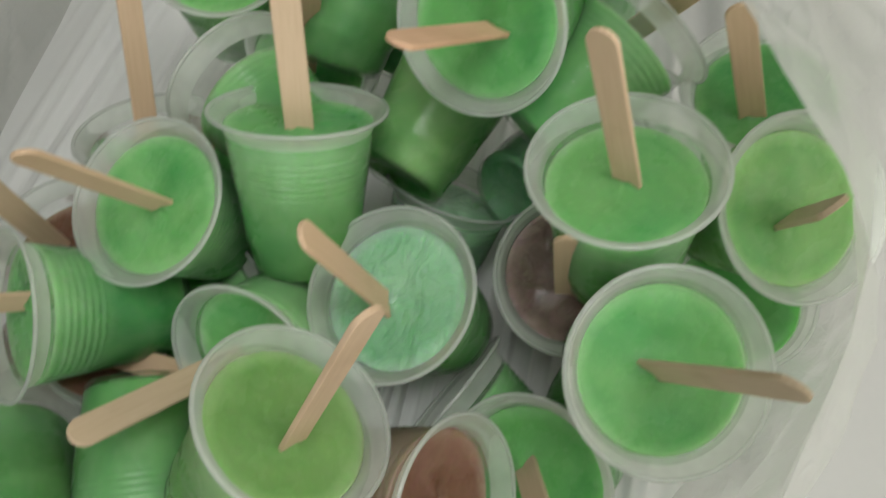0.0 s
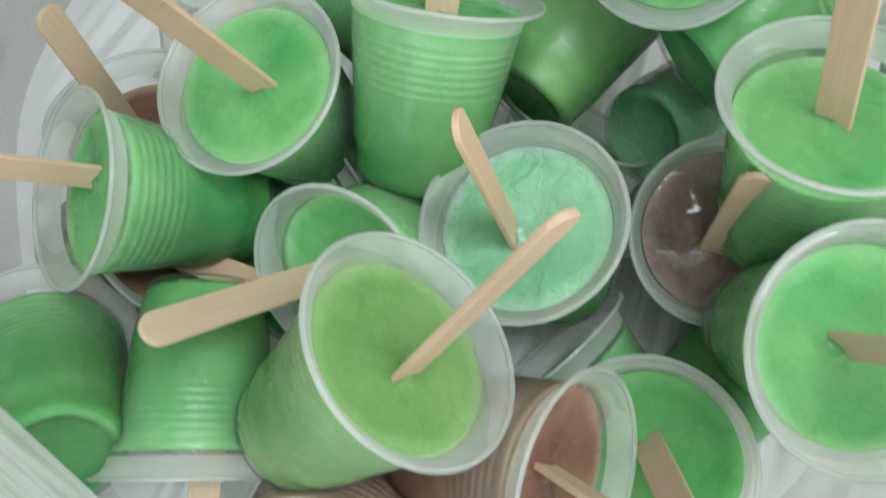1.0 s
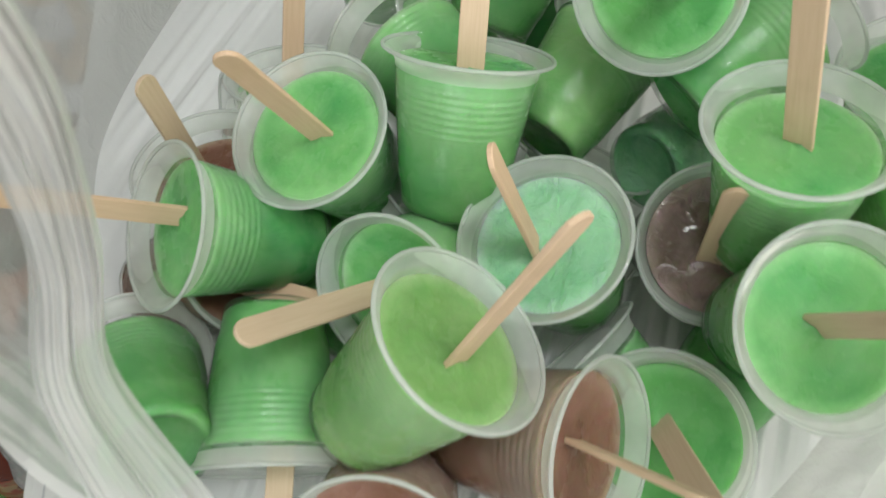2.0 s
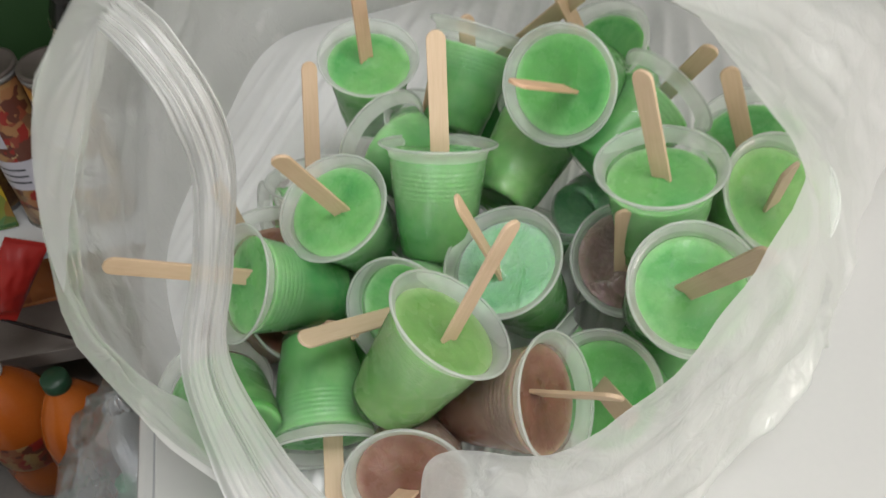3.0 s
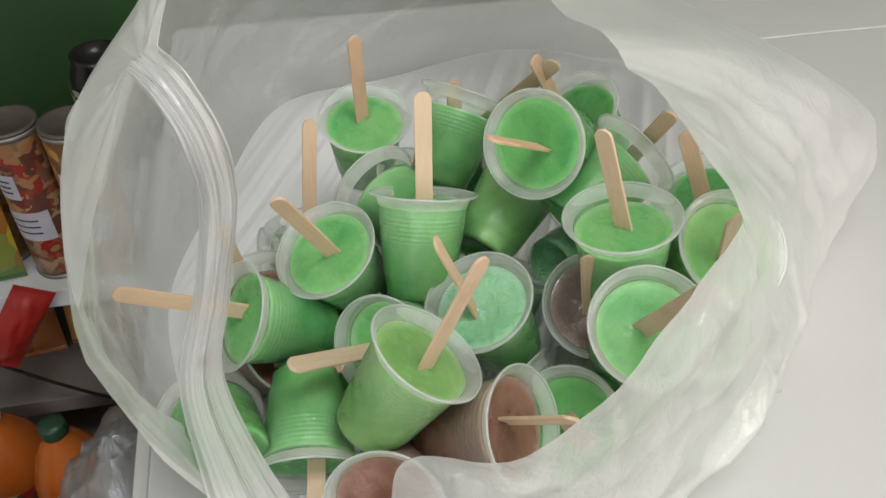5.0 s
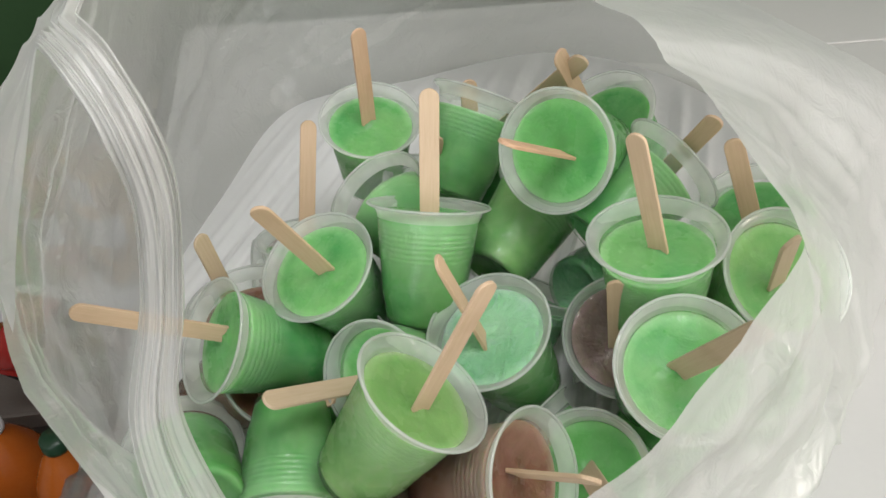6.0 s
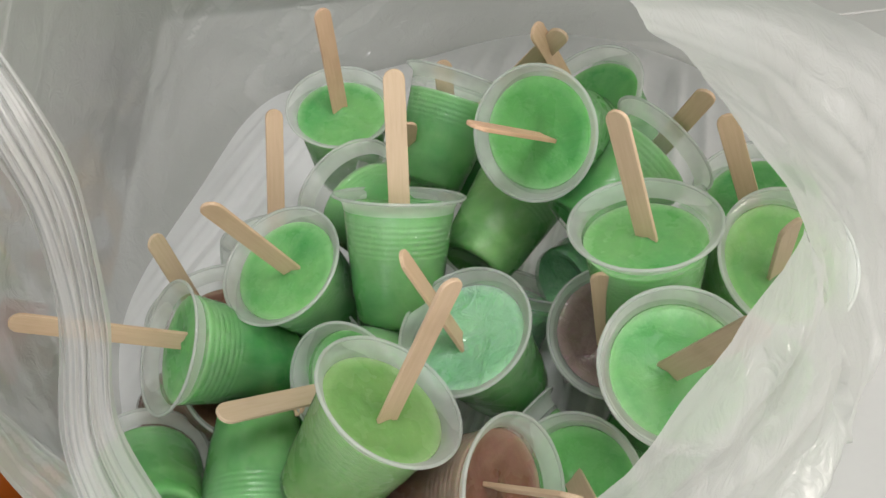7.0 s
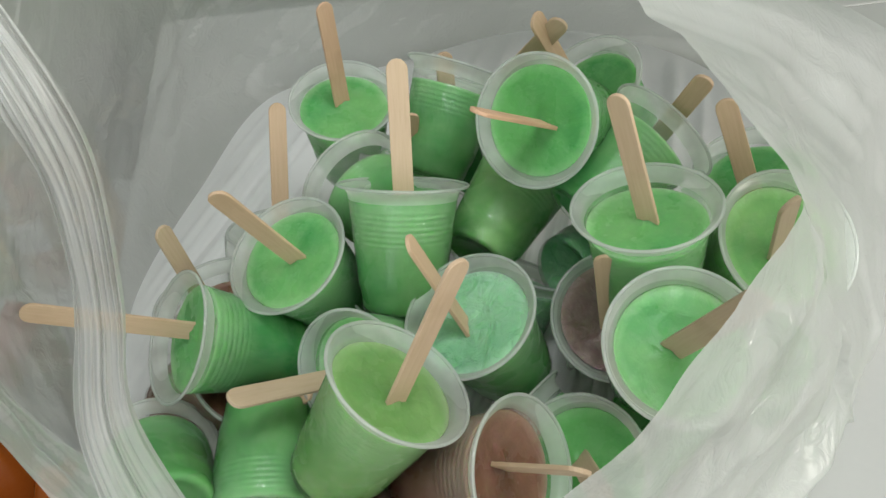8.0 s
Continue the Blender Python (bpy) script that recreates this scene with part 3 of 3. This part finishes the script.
def bag():
    ob = empty("plastic_bag", pose(0, 0, TABLE), "thin milky plastic carrier bag lying open on the freezer, creased", "plastic bag")
    nu, nv = 600, 72
    bm = bmesh.new()
    rows = []
    for j in range(nv + 1):
        v = j / nv
        row = []
        for i in range(nu):
            u = i / nu
            f, b, m = foot_at(u), BELLY(u), MOUTH(u)
            c1, c2 = b + (b - m) * 0.12, b * 0.6 + m * 0.4 + (b - f) * 0.25
            p = f * (1 - v) ** 3 + c1 * 3 * v * (1 - v) ** 2 + c2 * 3 * v * v * (1 - v) + m * v ** 3
            n = Vector((p.x + 0.02, p.y - 0.03, 0)).normalized()
            slant = u * 17 + v * 2.2
            fold = (0.5 - abs(noise.noise(Vector((slant, v * 0.8, 3.1))))) * 0.014 + (0.5 - abs(noise.noise(Vector((u * 52 - v * 4, v * 1.6, 9.0))))) * 0.003
            lay = (0.5 - abs(noise.noise(Vector((v * 6 + 1.2 * noise.noise(Vector((u * 5, 1, 1))), u * 3.5, 12.0))))) * 0.016
            fold += lay * min(1.0, max(0.0, math.cos((u + 0.02) * 2 * math.pi) + 0.6))
            bent = p + Vector((noise.noise(p * 9), noise.noise(p * 9 + Vector((3, 7, 1))), 0)) * 0.03
            facet = noise.voronoi(Vector((bent.x * 13, bent.y * 13, bent.z * 9)))[0][0] ** 2 * 0.015 + noise.voronoi(bent * 34)[0][0] ** 2 * 0.0015
            crumple = noise.noise(p * 11) * 0.006 + facet - 0.004
            away = max(0.0, min(1.0, 0.5 - math.cos((u + 0.02) * 2 * math.pi)))
            crumple += away * (0.4 - abs(noise.noise(Vector((u * 34 + v * 8, v * 2, 4))))) * 0.011
            grow = min(1.0, v * 3) * (1 - 0.5 * v * v)
            p = p + n * (fold + crumple - 0.004 - 0.008 * away) * grow + Vector((0, 0, noise.noise(Vector((u * 16, 1.5, 7))) * 0.006 * v ** 4))
            p.z = max(p.z, TABLE + 0.002)
            row.append(bm.verts.new(p - Vector((0, 0, TABLE))))
        rows.append(row)
    for lo, hi in zip(rows, rows[1:]):
        for i in range(nu):
            bm.faces.new((lo[i], lo[(i + 1) % nu], hi[(i + 1) % nu], hi[i]))
    part("wall", bm, BAG_FILM, ob)
    bm = bmesh.new()
    rings = []
    nb = 640
    for j in range(121):
        k = 0.03 + 0.97 * j / 120
        ring = []
        for i in range(nb):
            f = foot_at(i / nb)
            p = Vector((f.x * k, 0.02 + (f.y - 0.02) * k, 0))
            # long taut folds running towards the back, fanning out a little
            across = p.x - p.y * 0.28 + 0.25 * max(0.0, p.x + 0.1) * p.y
            along = p.y * 1.1
            z = 0.004 + (0.42 - abs(noise.noise(Vector((across * 34, along, 6))))) * 0.013 + (0.42 - abs(noise.noise(Vector((across * 90, along * 1.4, 3))))) * 0.008 + (0.42 - abs(noise.noise(Vector((across * 160, along * 2, 8))))) * 0.003
            ring.append(bm.verts.new((p.x, p.y, 0.003 + max(0.0, z) * min(1.0, (1 - k) * 7))))
        rings.append(ring)
    for lo, hi in zip(rings, rings[1:]):
        for i in range(nb):
            bm.faces.new((lo[i], lo[(i + 1) % nb], hi[(i + 1) % nb], hi[i]))
    bm.faces.new(rings[0][::-1])
    part("bottom", bm, BASE_FILM, ob, "taut folded bottom of the bag")
    # the gathered handle: it rises from the front, bends over and fans out into the bag's edge
    keys = [Vector(k) for k in HANDLE]
    last = len(keys) - 2
    bm = bmesh.new()
    strips = []
    steps = 8 * (last + 1)
    for s in range(steps + 1):
        f = s / 8
        i = min(int(f), last)
        g = f - i
        p0, p1, p2, p3 = keys[max(i - 1, 0)], keys[i], keys[i + 1], keys[min(i + 2, last + 1)]
        p = 0.5 * (2 * p1 + (p2 - p0) * g + (2 * p0 - 5 * p1 + 4 * p2 - p3) * g * g + (3 * p1 - p0 - 3 * p2 + p3) * g ** 3)
        d = ((p2 - p0) * (1 - g) + (p3 - p1) * g).normalized()
        side = d.cross(VIEW - p).normalized()
        up = side.cross(d)
        w = 0.0075 + 0.024 * max(0.0, 1 - s / 34) ** 1.7
        strip = []
        for k in range(49):
            q = k / 48 * 2 - 1
            pleat = (0.4 - abs(noise.noise(Vector((q * 4.5, s * 0.025, 2))))) * 0.007 + (0.4 - abs(noise.noise(Vector((q * 11, s * 0.03, 8))))) * 0.003
            strip.append(p + side * q * w * (1 + 0.12 * noise.noise(Vector((s * 0.12, 3, q)))) + up * (pleat - 0.004 * q * q))
        strips.append(strip)
    root = strips[-1]
    for s in range(1, 37):
        f = s / 36
        strip = []
        for k in range(49):
            q = k / 48
            edge = MOUTH((10.7 - 2.6 * q) / 17) - Vector((0, 0, 0.004))
            p = root[k].lerp(edge, f)
            p += (root[k] - strips[-9][k]) * 0.9 * f * (1 - f) ** 2
            p.z += (0.4 - abs(noise.noise(Vector((q * 9, f * 0.8, 5))))) * 0.016 * math.sin(math.pi * min(1.0, f * 1.1)) * (0.4 + f) - 0.006 * f * (1 - f)
            strip.append(p)
        strips.append(strip)
    rows = [[bm.verts.new(p - Vector((0, 0, TABLE))) for p in strip] for strip in strips]
    for lo, hi in zip(rows, rows[1:]):
        for k in range(48):
            bm.faces.new((lo[k], lo[k + 1], hi[k + 1], hi[k]))
    part("handle", bm, STRAP_FILM, ob, "gathered plastic handle loop")


bag()


# ---- the shelf behind the freezer ----
def pattern_material(name, colours, scale, rough=0.3, cell=True):
    """Printed packaging: patches of several colours."""
    m, nt, b, _ = material(name)
    v, rnd = per_object(nt)
    if cell:
        t = nt.nodes.new("ShaderNodeTexVoronoi")
        t.inputs["Scale"].default_value = scale
        warp = nt.nodes.new("ShaderNodeVectorMath")
        wob = nt.nodes.new("ShaderNodeTexNoise")
        wob.inputs["Scale"].default_value = scale * 0.8
        nt.links.new(v, wob.inputs["Vector"])
        mul = nt.nodes.new("ShaderNodeVectorMath")
        mul.operation, mul.inputs[1].default_value = "MULTIPLY", (0.05, 0.05, 0.05)
        nt.links.new(wob.outputs["Color"], mul.inputs[0])
        nt.links.new(v, warp.inputs[0])
        nt.links.new(mul.outputs[0], warp.inputs[1])
        nt.links.new(warp.outputs[0], t.inputs["Vector"])
        sep = nt.nodes.new("ShaderNodeSeparateColor")
        nt.links.new(t.outputs["Color"], sep.inputs[0])
        fac = sep.outputs[0]
    else:
        fac = noise_tex(nt, v, scale, 3)
    n = len(colours)
    col = ramp(nt, fac, *[(0.15 + 0.7 * i / (n - 1), c) for i, c in enumerate(colours)])
    nt.links.new(col, b.inputs["Base Color"])
    b.inputs["Roughness"].default_value = rough
    bump(nt, noise_tex(nt, v, 60, 3), 0.3, 0.002, b)
    return m


RED_PRINT = pattern_material("red_printed_paper", [(0.24, 0.02, 0.015), (0.32, 0.20, 0.08), (0.20, 0.03, 0.02), (0.36, 0.28, 0.14), (0.10, 0.03, 0.02)], 55)
GOLD_PRINT = pattern_material("golden_printed_paper", [(0.38, 0.18, 0.02), (0.42, 0.24, 0.05), (0.10, 0.04, 0.02), (0.36, 0.16, 0.03)], 26)
BROWN_PRINT = pattern_material("brown_printed_paper", [(0.12, 0.05, 0.02), (0.32, 0.18, 0.06), (0.18, 0.08, 0.03)], 50)
LABEL_PAPER = paint_material("lilac_white_label", (0.36, 0.34, 0.38), (0.44, 0.42, 0.45), 0.5, 30.0)
INK = paint_material("dark_ink", (0.03, 0.03, 0.035), (0.05, 0.05, 0.05), 0.5)
TIN = paint_material("tin_rim", (0.24, 0.23, 0.22), (0.30, 0.29, 0.28), 0.5, metal=0.7)
SMOKE_LID = paint_material("smoky_plastic_lid", (0.07, 0.055, 0.05), (0.10, 0.08, 0.07), 0.4)
SNACK = pattern_material("green_yellow_snack_foil", [(0.02, 0.10, 0.03), (0.50, 0.33, 0.03), (0.04, 0.16, 0.05), (0.35, 0.12, 0.02), (0.03, 0.09, 0.02)], 16, 0.22)
ORANGE_FOIL = pattern_material("orange_brown_foil", [(0.22, 0.06, 0.02), (0.34, 0.12, 0.03), (0.16, 0.04, 0.015), (0.40, 0.20, 0.06)], 14, 0.25)
RED_FOIL = paint_material("red_foil", (0.26, 0.014, 0.012), (0.34, 0.02, 0.015), 0.25, 20.0, 0.3)
ORANGE_DRINK = paint_material("orange_drink", (0.38, 0.085, 0.012), (0.46, 0.125, 0.02), 0.12, 6.0, 0.02)
COLA_DRINK = paint_material("dark_red_drink", (0.10, 0.02, 0.01), (0.14, 0.03, 0.015), 0.12, 6.0, 0.02)
CAP_WHITE = paint_material("white_cap", (0.72, 0.72, 0.74), (0.78, 0.78, 0.8), 0.4)
CAP_BRIGHT = paint_material("bright_green_cap", (0.02, 0.26, 0.11), (0.03, 0.32, 0.14), 0.3)
CAP_GREEN = paint_material("dark_green_cap", (0.012, 0.04, 0.02), (0.02, 0.06, 0.03), 0.35)
GREEN_PET = film_material("green_bottle_plastic", (0.03, 0.32, 0.14), 0.75, 0.1, 0.2, 30.0, 0.4)
JAR_BLACK = paint_material("black_glaze", (0.012, 0.01, 0.01), (0.02, 0.018, 0.016), 0.25)
JAR_CREAM = paint_material("cream_glaze", (0.42, 0.36, 0.24), (0.5, 0.44, 0.3), 0.35)


def on_lid(u, v, z, turn=0.0):
    """A pose in the freezer's own directions: along its front, towards its back, up."""
    return LID @ pose(u, v, z, 0, 0, turn)


def shelf_unit():
    ob = empty("shelf_unit", on_lid(-0.75, 0.735, 0), "low shop shelf with white upper and grey lower boards", "shelf")
    for name, z, mat in (("upper_board", 0.46, SHELF_WHITE), ("lower_board", 0.222, SHELF_GREY), ("plinth_board", 0.06, SHELF_GREY)):
        part(name, box(1.10, 0.36, 0.02, (0, 0, z), 0.002), mat, ob, "", False)
        part("edge_strip", box(1.10, 0.006, 0.032, (0, -0.1835, z - 0.004), 0.001), mat, ob, "", False)
    for x in (-0.54, 0.54):
        for y in (-0.165, 0.165):
            part("post", box(0.025, 0.025, 0.45, (x, y, 0.225), 0.002), SHELF_GREY, ob, "", False)


shelf_unit()


def chip_can(u, v, z, body, label, turn):
    """A tall round tin with a plastic lid and a paper label."""
    h, r = 0.250, 0.037
    ob = empty("snack_can", on_lid(u, v, z, turn), label, "can", "snack cans")
    part("body", lathe([(0, 0.003), (r - 0.003, 0.003), (r - 0.001, 0.005), (r, 0.008), (r, h * 0.30), (r + 0.0004, h * 0.31), (r, h * 0.32), (r, h - 0.012)], 40), body, ob)
    part("base_rim", lathe([(r - 0.003, 0), (r + 0.001, 0), (r + 0.0015, 0.003), (r + 0.001, 0.006), (r - 0.003, 0.006)], 40), TIN, ob, "tin rim")
    part("top_rim", lathe([(r - 0.002, h - 0.012), (r + 0.0012, h - 0.012), (r + 0.0016, h - 0.008), (r + 0.001, h - 0.005), (r - 0.002, h - 0.005)], 40), TIN, ob, "tin rim")
    part("lid", lathe([(r - 0.0005, h - 0.005), (r + 0.0016, h - 0.004), (r + 0.0014, h), (r - 0.004, h + 0.0006), (r - 0.006, h - 0.003), (0, h - 0.003)], 40), SMOKE_LID, ob, "smoky plastic lid")
    for z0, z1, a0, a1 in ((0.075, 0.125, 200, 300), (0.148, 0.188, 215, 262)):
        bm = bmesh.new()
        cols = []
        for i in range(13):
            a = radians(a0 + (a1 - a0) * i / 12)
            cols.append([bm.verts.new(((r + 0.0008) * math.cos(a), (r + 0.0008) * math.sin(a), zz)) for zz in (z0, z1)])
        for p, q in zip(cols, cols[1:]):
            bm.faces.new((p[0], q[0], q[1], p[1]))
        panel = part("label", bm, LABEL_PAPER, ob, "pale printed label")
        for k in range(3):
            bm = bmesh.new()
            cols = []
            zz = z0 + (z1 - z0) * (0.25 + 0.22 * k)
            for i in range(9):
                a = radians(a0 + (a1 - a0) * (0.15 + 0.6 * i / 8))
                cols.append([bm.verts.new(((r + 0.0011) * math.cos(a), (r + 0.0011) * math.sin(a), w)) for w in (zz, zz + 0.003)])
            for p, q in zip(cols, cols[1:]):
                bm.faces.new((p[0], q[0], q[1], p[1]))
            part("print_bar", bm, INK, panel, "dark line of print")
    return ob


chip_can(-0.410, 0.597, 0.47, GOLD_PRINT, "tall golden yellow snack can with pale label", 10)
chip_can(-0.488, 0.612, 0.47, RED_PRINT, "tall red and cream snack can with pale label", 0)
chip_can(-0.572, 0.655, 0.47, BROWN_PRINT, "tall brown printed snack can with pale label", -20)


def pouch(u, v, z, w, h, d, mat, label, lean=0.0, turn=0.0, group="", roll=0.0):
    """A filled foil pouch: swollen in the middle, with flat crimped seals and creases."""
    ob = empty("snack_packet", on_lid(u, v, z, turn) @ pose(0, 0, 0, lean, roll), label, "packet", group)
    bm = bmesh.new()
    n, m = 18, 24
    for side in (1, -1):
        grid = []
        for j in range(m + 1):
            t = j / m
            row = []
            for i in range(n + 1):
                q = i / n
                swell = (max(0.0, math.sin(math.pi * q)) ** 0.55) * (max(0.0, math.sin(math.pi * min(1, max(0, (t - 0.07) / 0.86)))) ** 0.6)
                c = noise.noise(Vector((q * 5 + u * 30, t * 7, side * 2.0)))
                y = side * (0.0006 + d / 2 * swell * (1 + 0.25 * c)) + 0.002 * math.sin(q * 60) * (t < 0.07 or t > 0.93) * 0.3
                row.append(bm.verts.new(((q - 0.5) * w * (1 - 0.10 * swell), y, t * h)))
            grid.append(row)
        for a, b in zip(grid, grid[1:]):
            for i in range(n):
                bm.faces.new((a[i], a[i + 1], b[i + 1], b[i]))
    bmesh.ops.remove_doubles(bm, verts=bm.verts, dist=0.0002)
    bmesh.ops.recalc_face_normals(bm, faces=bm.faces)
    part("foil", bm, mat, ob)
    for zz in (0.002, h * 0.955):
        part("seal", box(w * 0.98, 0.0024, h * 0.04, (0, 0, zz + h * 0.02), 0.0006), mat, ob, "", False)
    return ob


pouch(-0.590, 0.582, 0.472, 0.11, 0.15, 0.04, SNACK, "green and yellow snack packet leaning on the cans", -12, 8)
pouch(-0.690, 0.600, 0.472, 0.12, 0.16, 0.05, SNACK, "green and yellow snack packet on the shelf", -8, -10)
pouch(-0.600, 0.520, 0.365, 0.055, 0.17, 0.034, RED_FOIL, "narrow red foil packet hanging at the shelf edge", 4, 8, roll=34)
for k in range(8):
    pouch(-0.95 + 0.088 * k, 0.655 + 0.012 * (k % 2), 0.233, 0.082, 0.135, 0.035, ORANGE_FOIL, "orange brown foil packet in a row on the shelf", -14, 6 * (-1) ** k, "packets in a row")
for k in range(7):
    pouch(-0.93 + 0.1 * k, 0.66 + 0.01 * (k % 2), 0.071, 0.09, 0.125, 0.04, ORANGE_FOIL if k % 3 else SNACK, "foil packet standing low on the shelf", -12, 9 * (-1) ** k, "packets near the floor")


def jar():
    ob = empty("glazed_jar", on_lid(-0.415, 0.86, 0.47), "black glazed jar with a cream chequered band", "jar")
    part("body", lathe([(0, 0), (0.036, 0), (0.044, 0.02), (0.05, 0.08), (0.052, 0.13), (0.047, 0.175), (0.038, 0.195), (0.04, 0.205), (0.036, 0.206), (0.034, 0.19), (0, 0.185)], 40), JAR_BLACK, ob)
    for row in range(3):
        for i in range(20):
            if (i + row) % 2:
                continue
            a0, a1, z0 = radians(18 * i), radians(18 * (i + 1)), 0.12 + 0.014 * row
            bm = bmesh.new()
            q = [bm.verts.new((0.0528 * math.cos(a), 0.0528 * math.sin(a), z)) for a, z in ((a0, z0), (a1, z0), (a1, z0 + 0.013), (a0, z0 + 0.013))]
            bm.faces.new(q)
            part("cream_square", bm, JAR_CREAM, ob)


jar()


def bottle(u, v, drink, cap, label, h=0.335, r=0.052, base=0.0):
    ob = empty("drink_bottle", on_lid(u, v, base), label, "bottle", "drink bottles on the floor")
    prof = [(0, 0.004), (r * 0.55, 0.0), (r * 0.9, 0.004), (r, 0.02), (r, h * 0.22), (r * 0.95, h * 0.27), (r, h * 0.32), (r, h * 0.58), (r * 0.97, h * 0.66), (r * 0.75, h * 0.78), (r * 0.42, h * 0.89), (r * 0.27, h * 0.93), (r * 0.27, h * 0.955)]
    part("body", lathe(prof, 36), drink, ob)
    part("band", lathe([(r * 1.005, h * 0.34), (r * 1.012, h * 0.345), (r * 1.012, h * 0.555), (r * 1.005, h * 0.56)], 36), RED_PRINT, ob, "printed paper band")
    part("cap", lathe([(r * 0.26, h * 0.94), (r * 0.31, h * 0.94), (r * 0.32, h * 0.95), (r * 0.31, h * 0.99), (r * 0.27, h), (0, h)], 28), cap, ob)
    return ob


bottle(-0.634, 0.482, ORANGE_DRINK, CAP_WHITE, "orange drink in a plastic bottle with white cap", 0.31, 0.062)
bottle(-0.512, 0.402, ORANGE_DRINK, CAP_GREEN, "orange drink in a plastic bottle with dark green cap", 0.36, 0.060)
bottle(-0.80, 0.46, ORANGE_DRINK, CAP_WHITE, "orange drink in a plastic bottle with white cap", 0.33)
bottle(-0.665, 0.24, COLA_DRINK, CAP_GREEN, "dark red drink in a plastic bottle, dark cap", 0.32)
bottle(-0.555, 0.235, COLA_DRINK, CAP_GREEN, "dark red drink in a plastic bottle, dark cap", 0.30)
for k, (u, v) in enumerate(((-0.375, 0.33), (-0.335, 0.24), (-0.42, 0.24), (-0.375, 0.15))):
    bottle(u, v, GREEN_PET, CAP_BRIGHT, "empty green plastic bottle inside a clear bag", 0.33 + 0.02 * (k % 2), 0.040)


def wrap_bag():
    """A clear crumpled bag round the green bottles."""
    ob = empty("clear_bag", on_lid(-0.375, 0.24, 0), "clear crumpled plastic bag full of green bottles", "plastic bag")
    bm = bmesh.new()
    nu, nv = 120, 50
    rows = []
    for j in range(nv + 1):
        v = j / nv
        row = []
        for i in range(nu):
            a = 2 * math.pi * i / nu
            r = 0.155 * (1 - 0.12 * v) if v < 0.72 else 0.155 * (0.914 - 0.80 * ((v - 0.72) / 0.28) ** 0.8)
            p = Vector((r * 0.66 * math.cos(a), r * 1.1 * math.sin(a), 0.004 + 0.50 * v))
            k = (0.5 - abs(noise.noise(p * 14))) * 0.04 + (0.5 - abs(noise.noise(p * 30))) * 0.016
            p += Vector((math.cos(a), math.sin(a), 0.3)) * k * min(1, v * 5, (1 - v) * 6)
            p.x = min(p.x, 0.112)
            row.append(bm.verts.new(p))
        rows.append(row)
    for lo, hi in zip(rows, rows[1:]):
        for i in range(nu):
            bm.faces.new((lo[i], lo[(i + 1) % nu], hi[(i + 1) % nu], hi[i]))
    part("film", bm, CLEAR_FILM, ob)
    knot = lathe([(0.014, 0.490), (0.017, 0.496), (0.018, 0.504), (0.014, 0.512), (0.006, 0.518), (0, 0.519)], 32,
                 lambda r, z, a, k: (r * (1 + 0.2 * math.sin(a * 7 + k)), z + 0.002 * math.sin(a * 5)))
    part("knot", knot, CLEAR_FILM, ob, "small twisted knot of clear film")


wrap_bag()
pouch(-0.60, 0.17, 0.0, 0.10, 0.15, 0.05, SNACK, "green and yellow snack packet on the floor", -15, 15)
pouch(-0.69, 0.19, 0.0, 0.11, 0.17, 0.05, RED_FOIL, "red foil packet standing on the floor", -15, -10)


def cable():
    """A thin dark cable slung across the shelf's front."""
    cu = bpy.data.curves.new("cable", "CURVE")
    cu.dimensions, cu.bevel_depth, cu.bevel_resolution = "3D", 0.0028, 3
    sp = cu.splines.new("POLY")
    sp.points.add(16)
    for i, p in enumerate(sp.points):
        f = i / 16
        p.co = (*(LID @ Vector((-0.66 + 0.27 * f, 0.535, 0.405 - 0.225 * f - 0.018 * math.sin(math.pi * f)))), 1)
    cu.materials.append(JAR_BLACK)
    tagged(new("cable", cu), "thin dark cable slung across the shelf front", "cable")


cable()
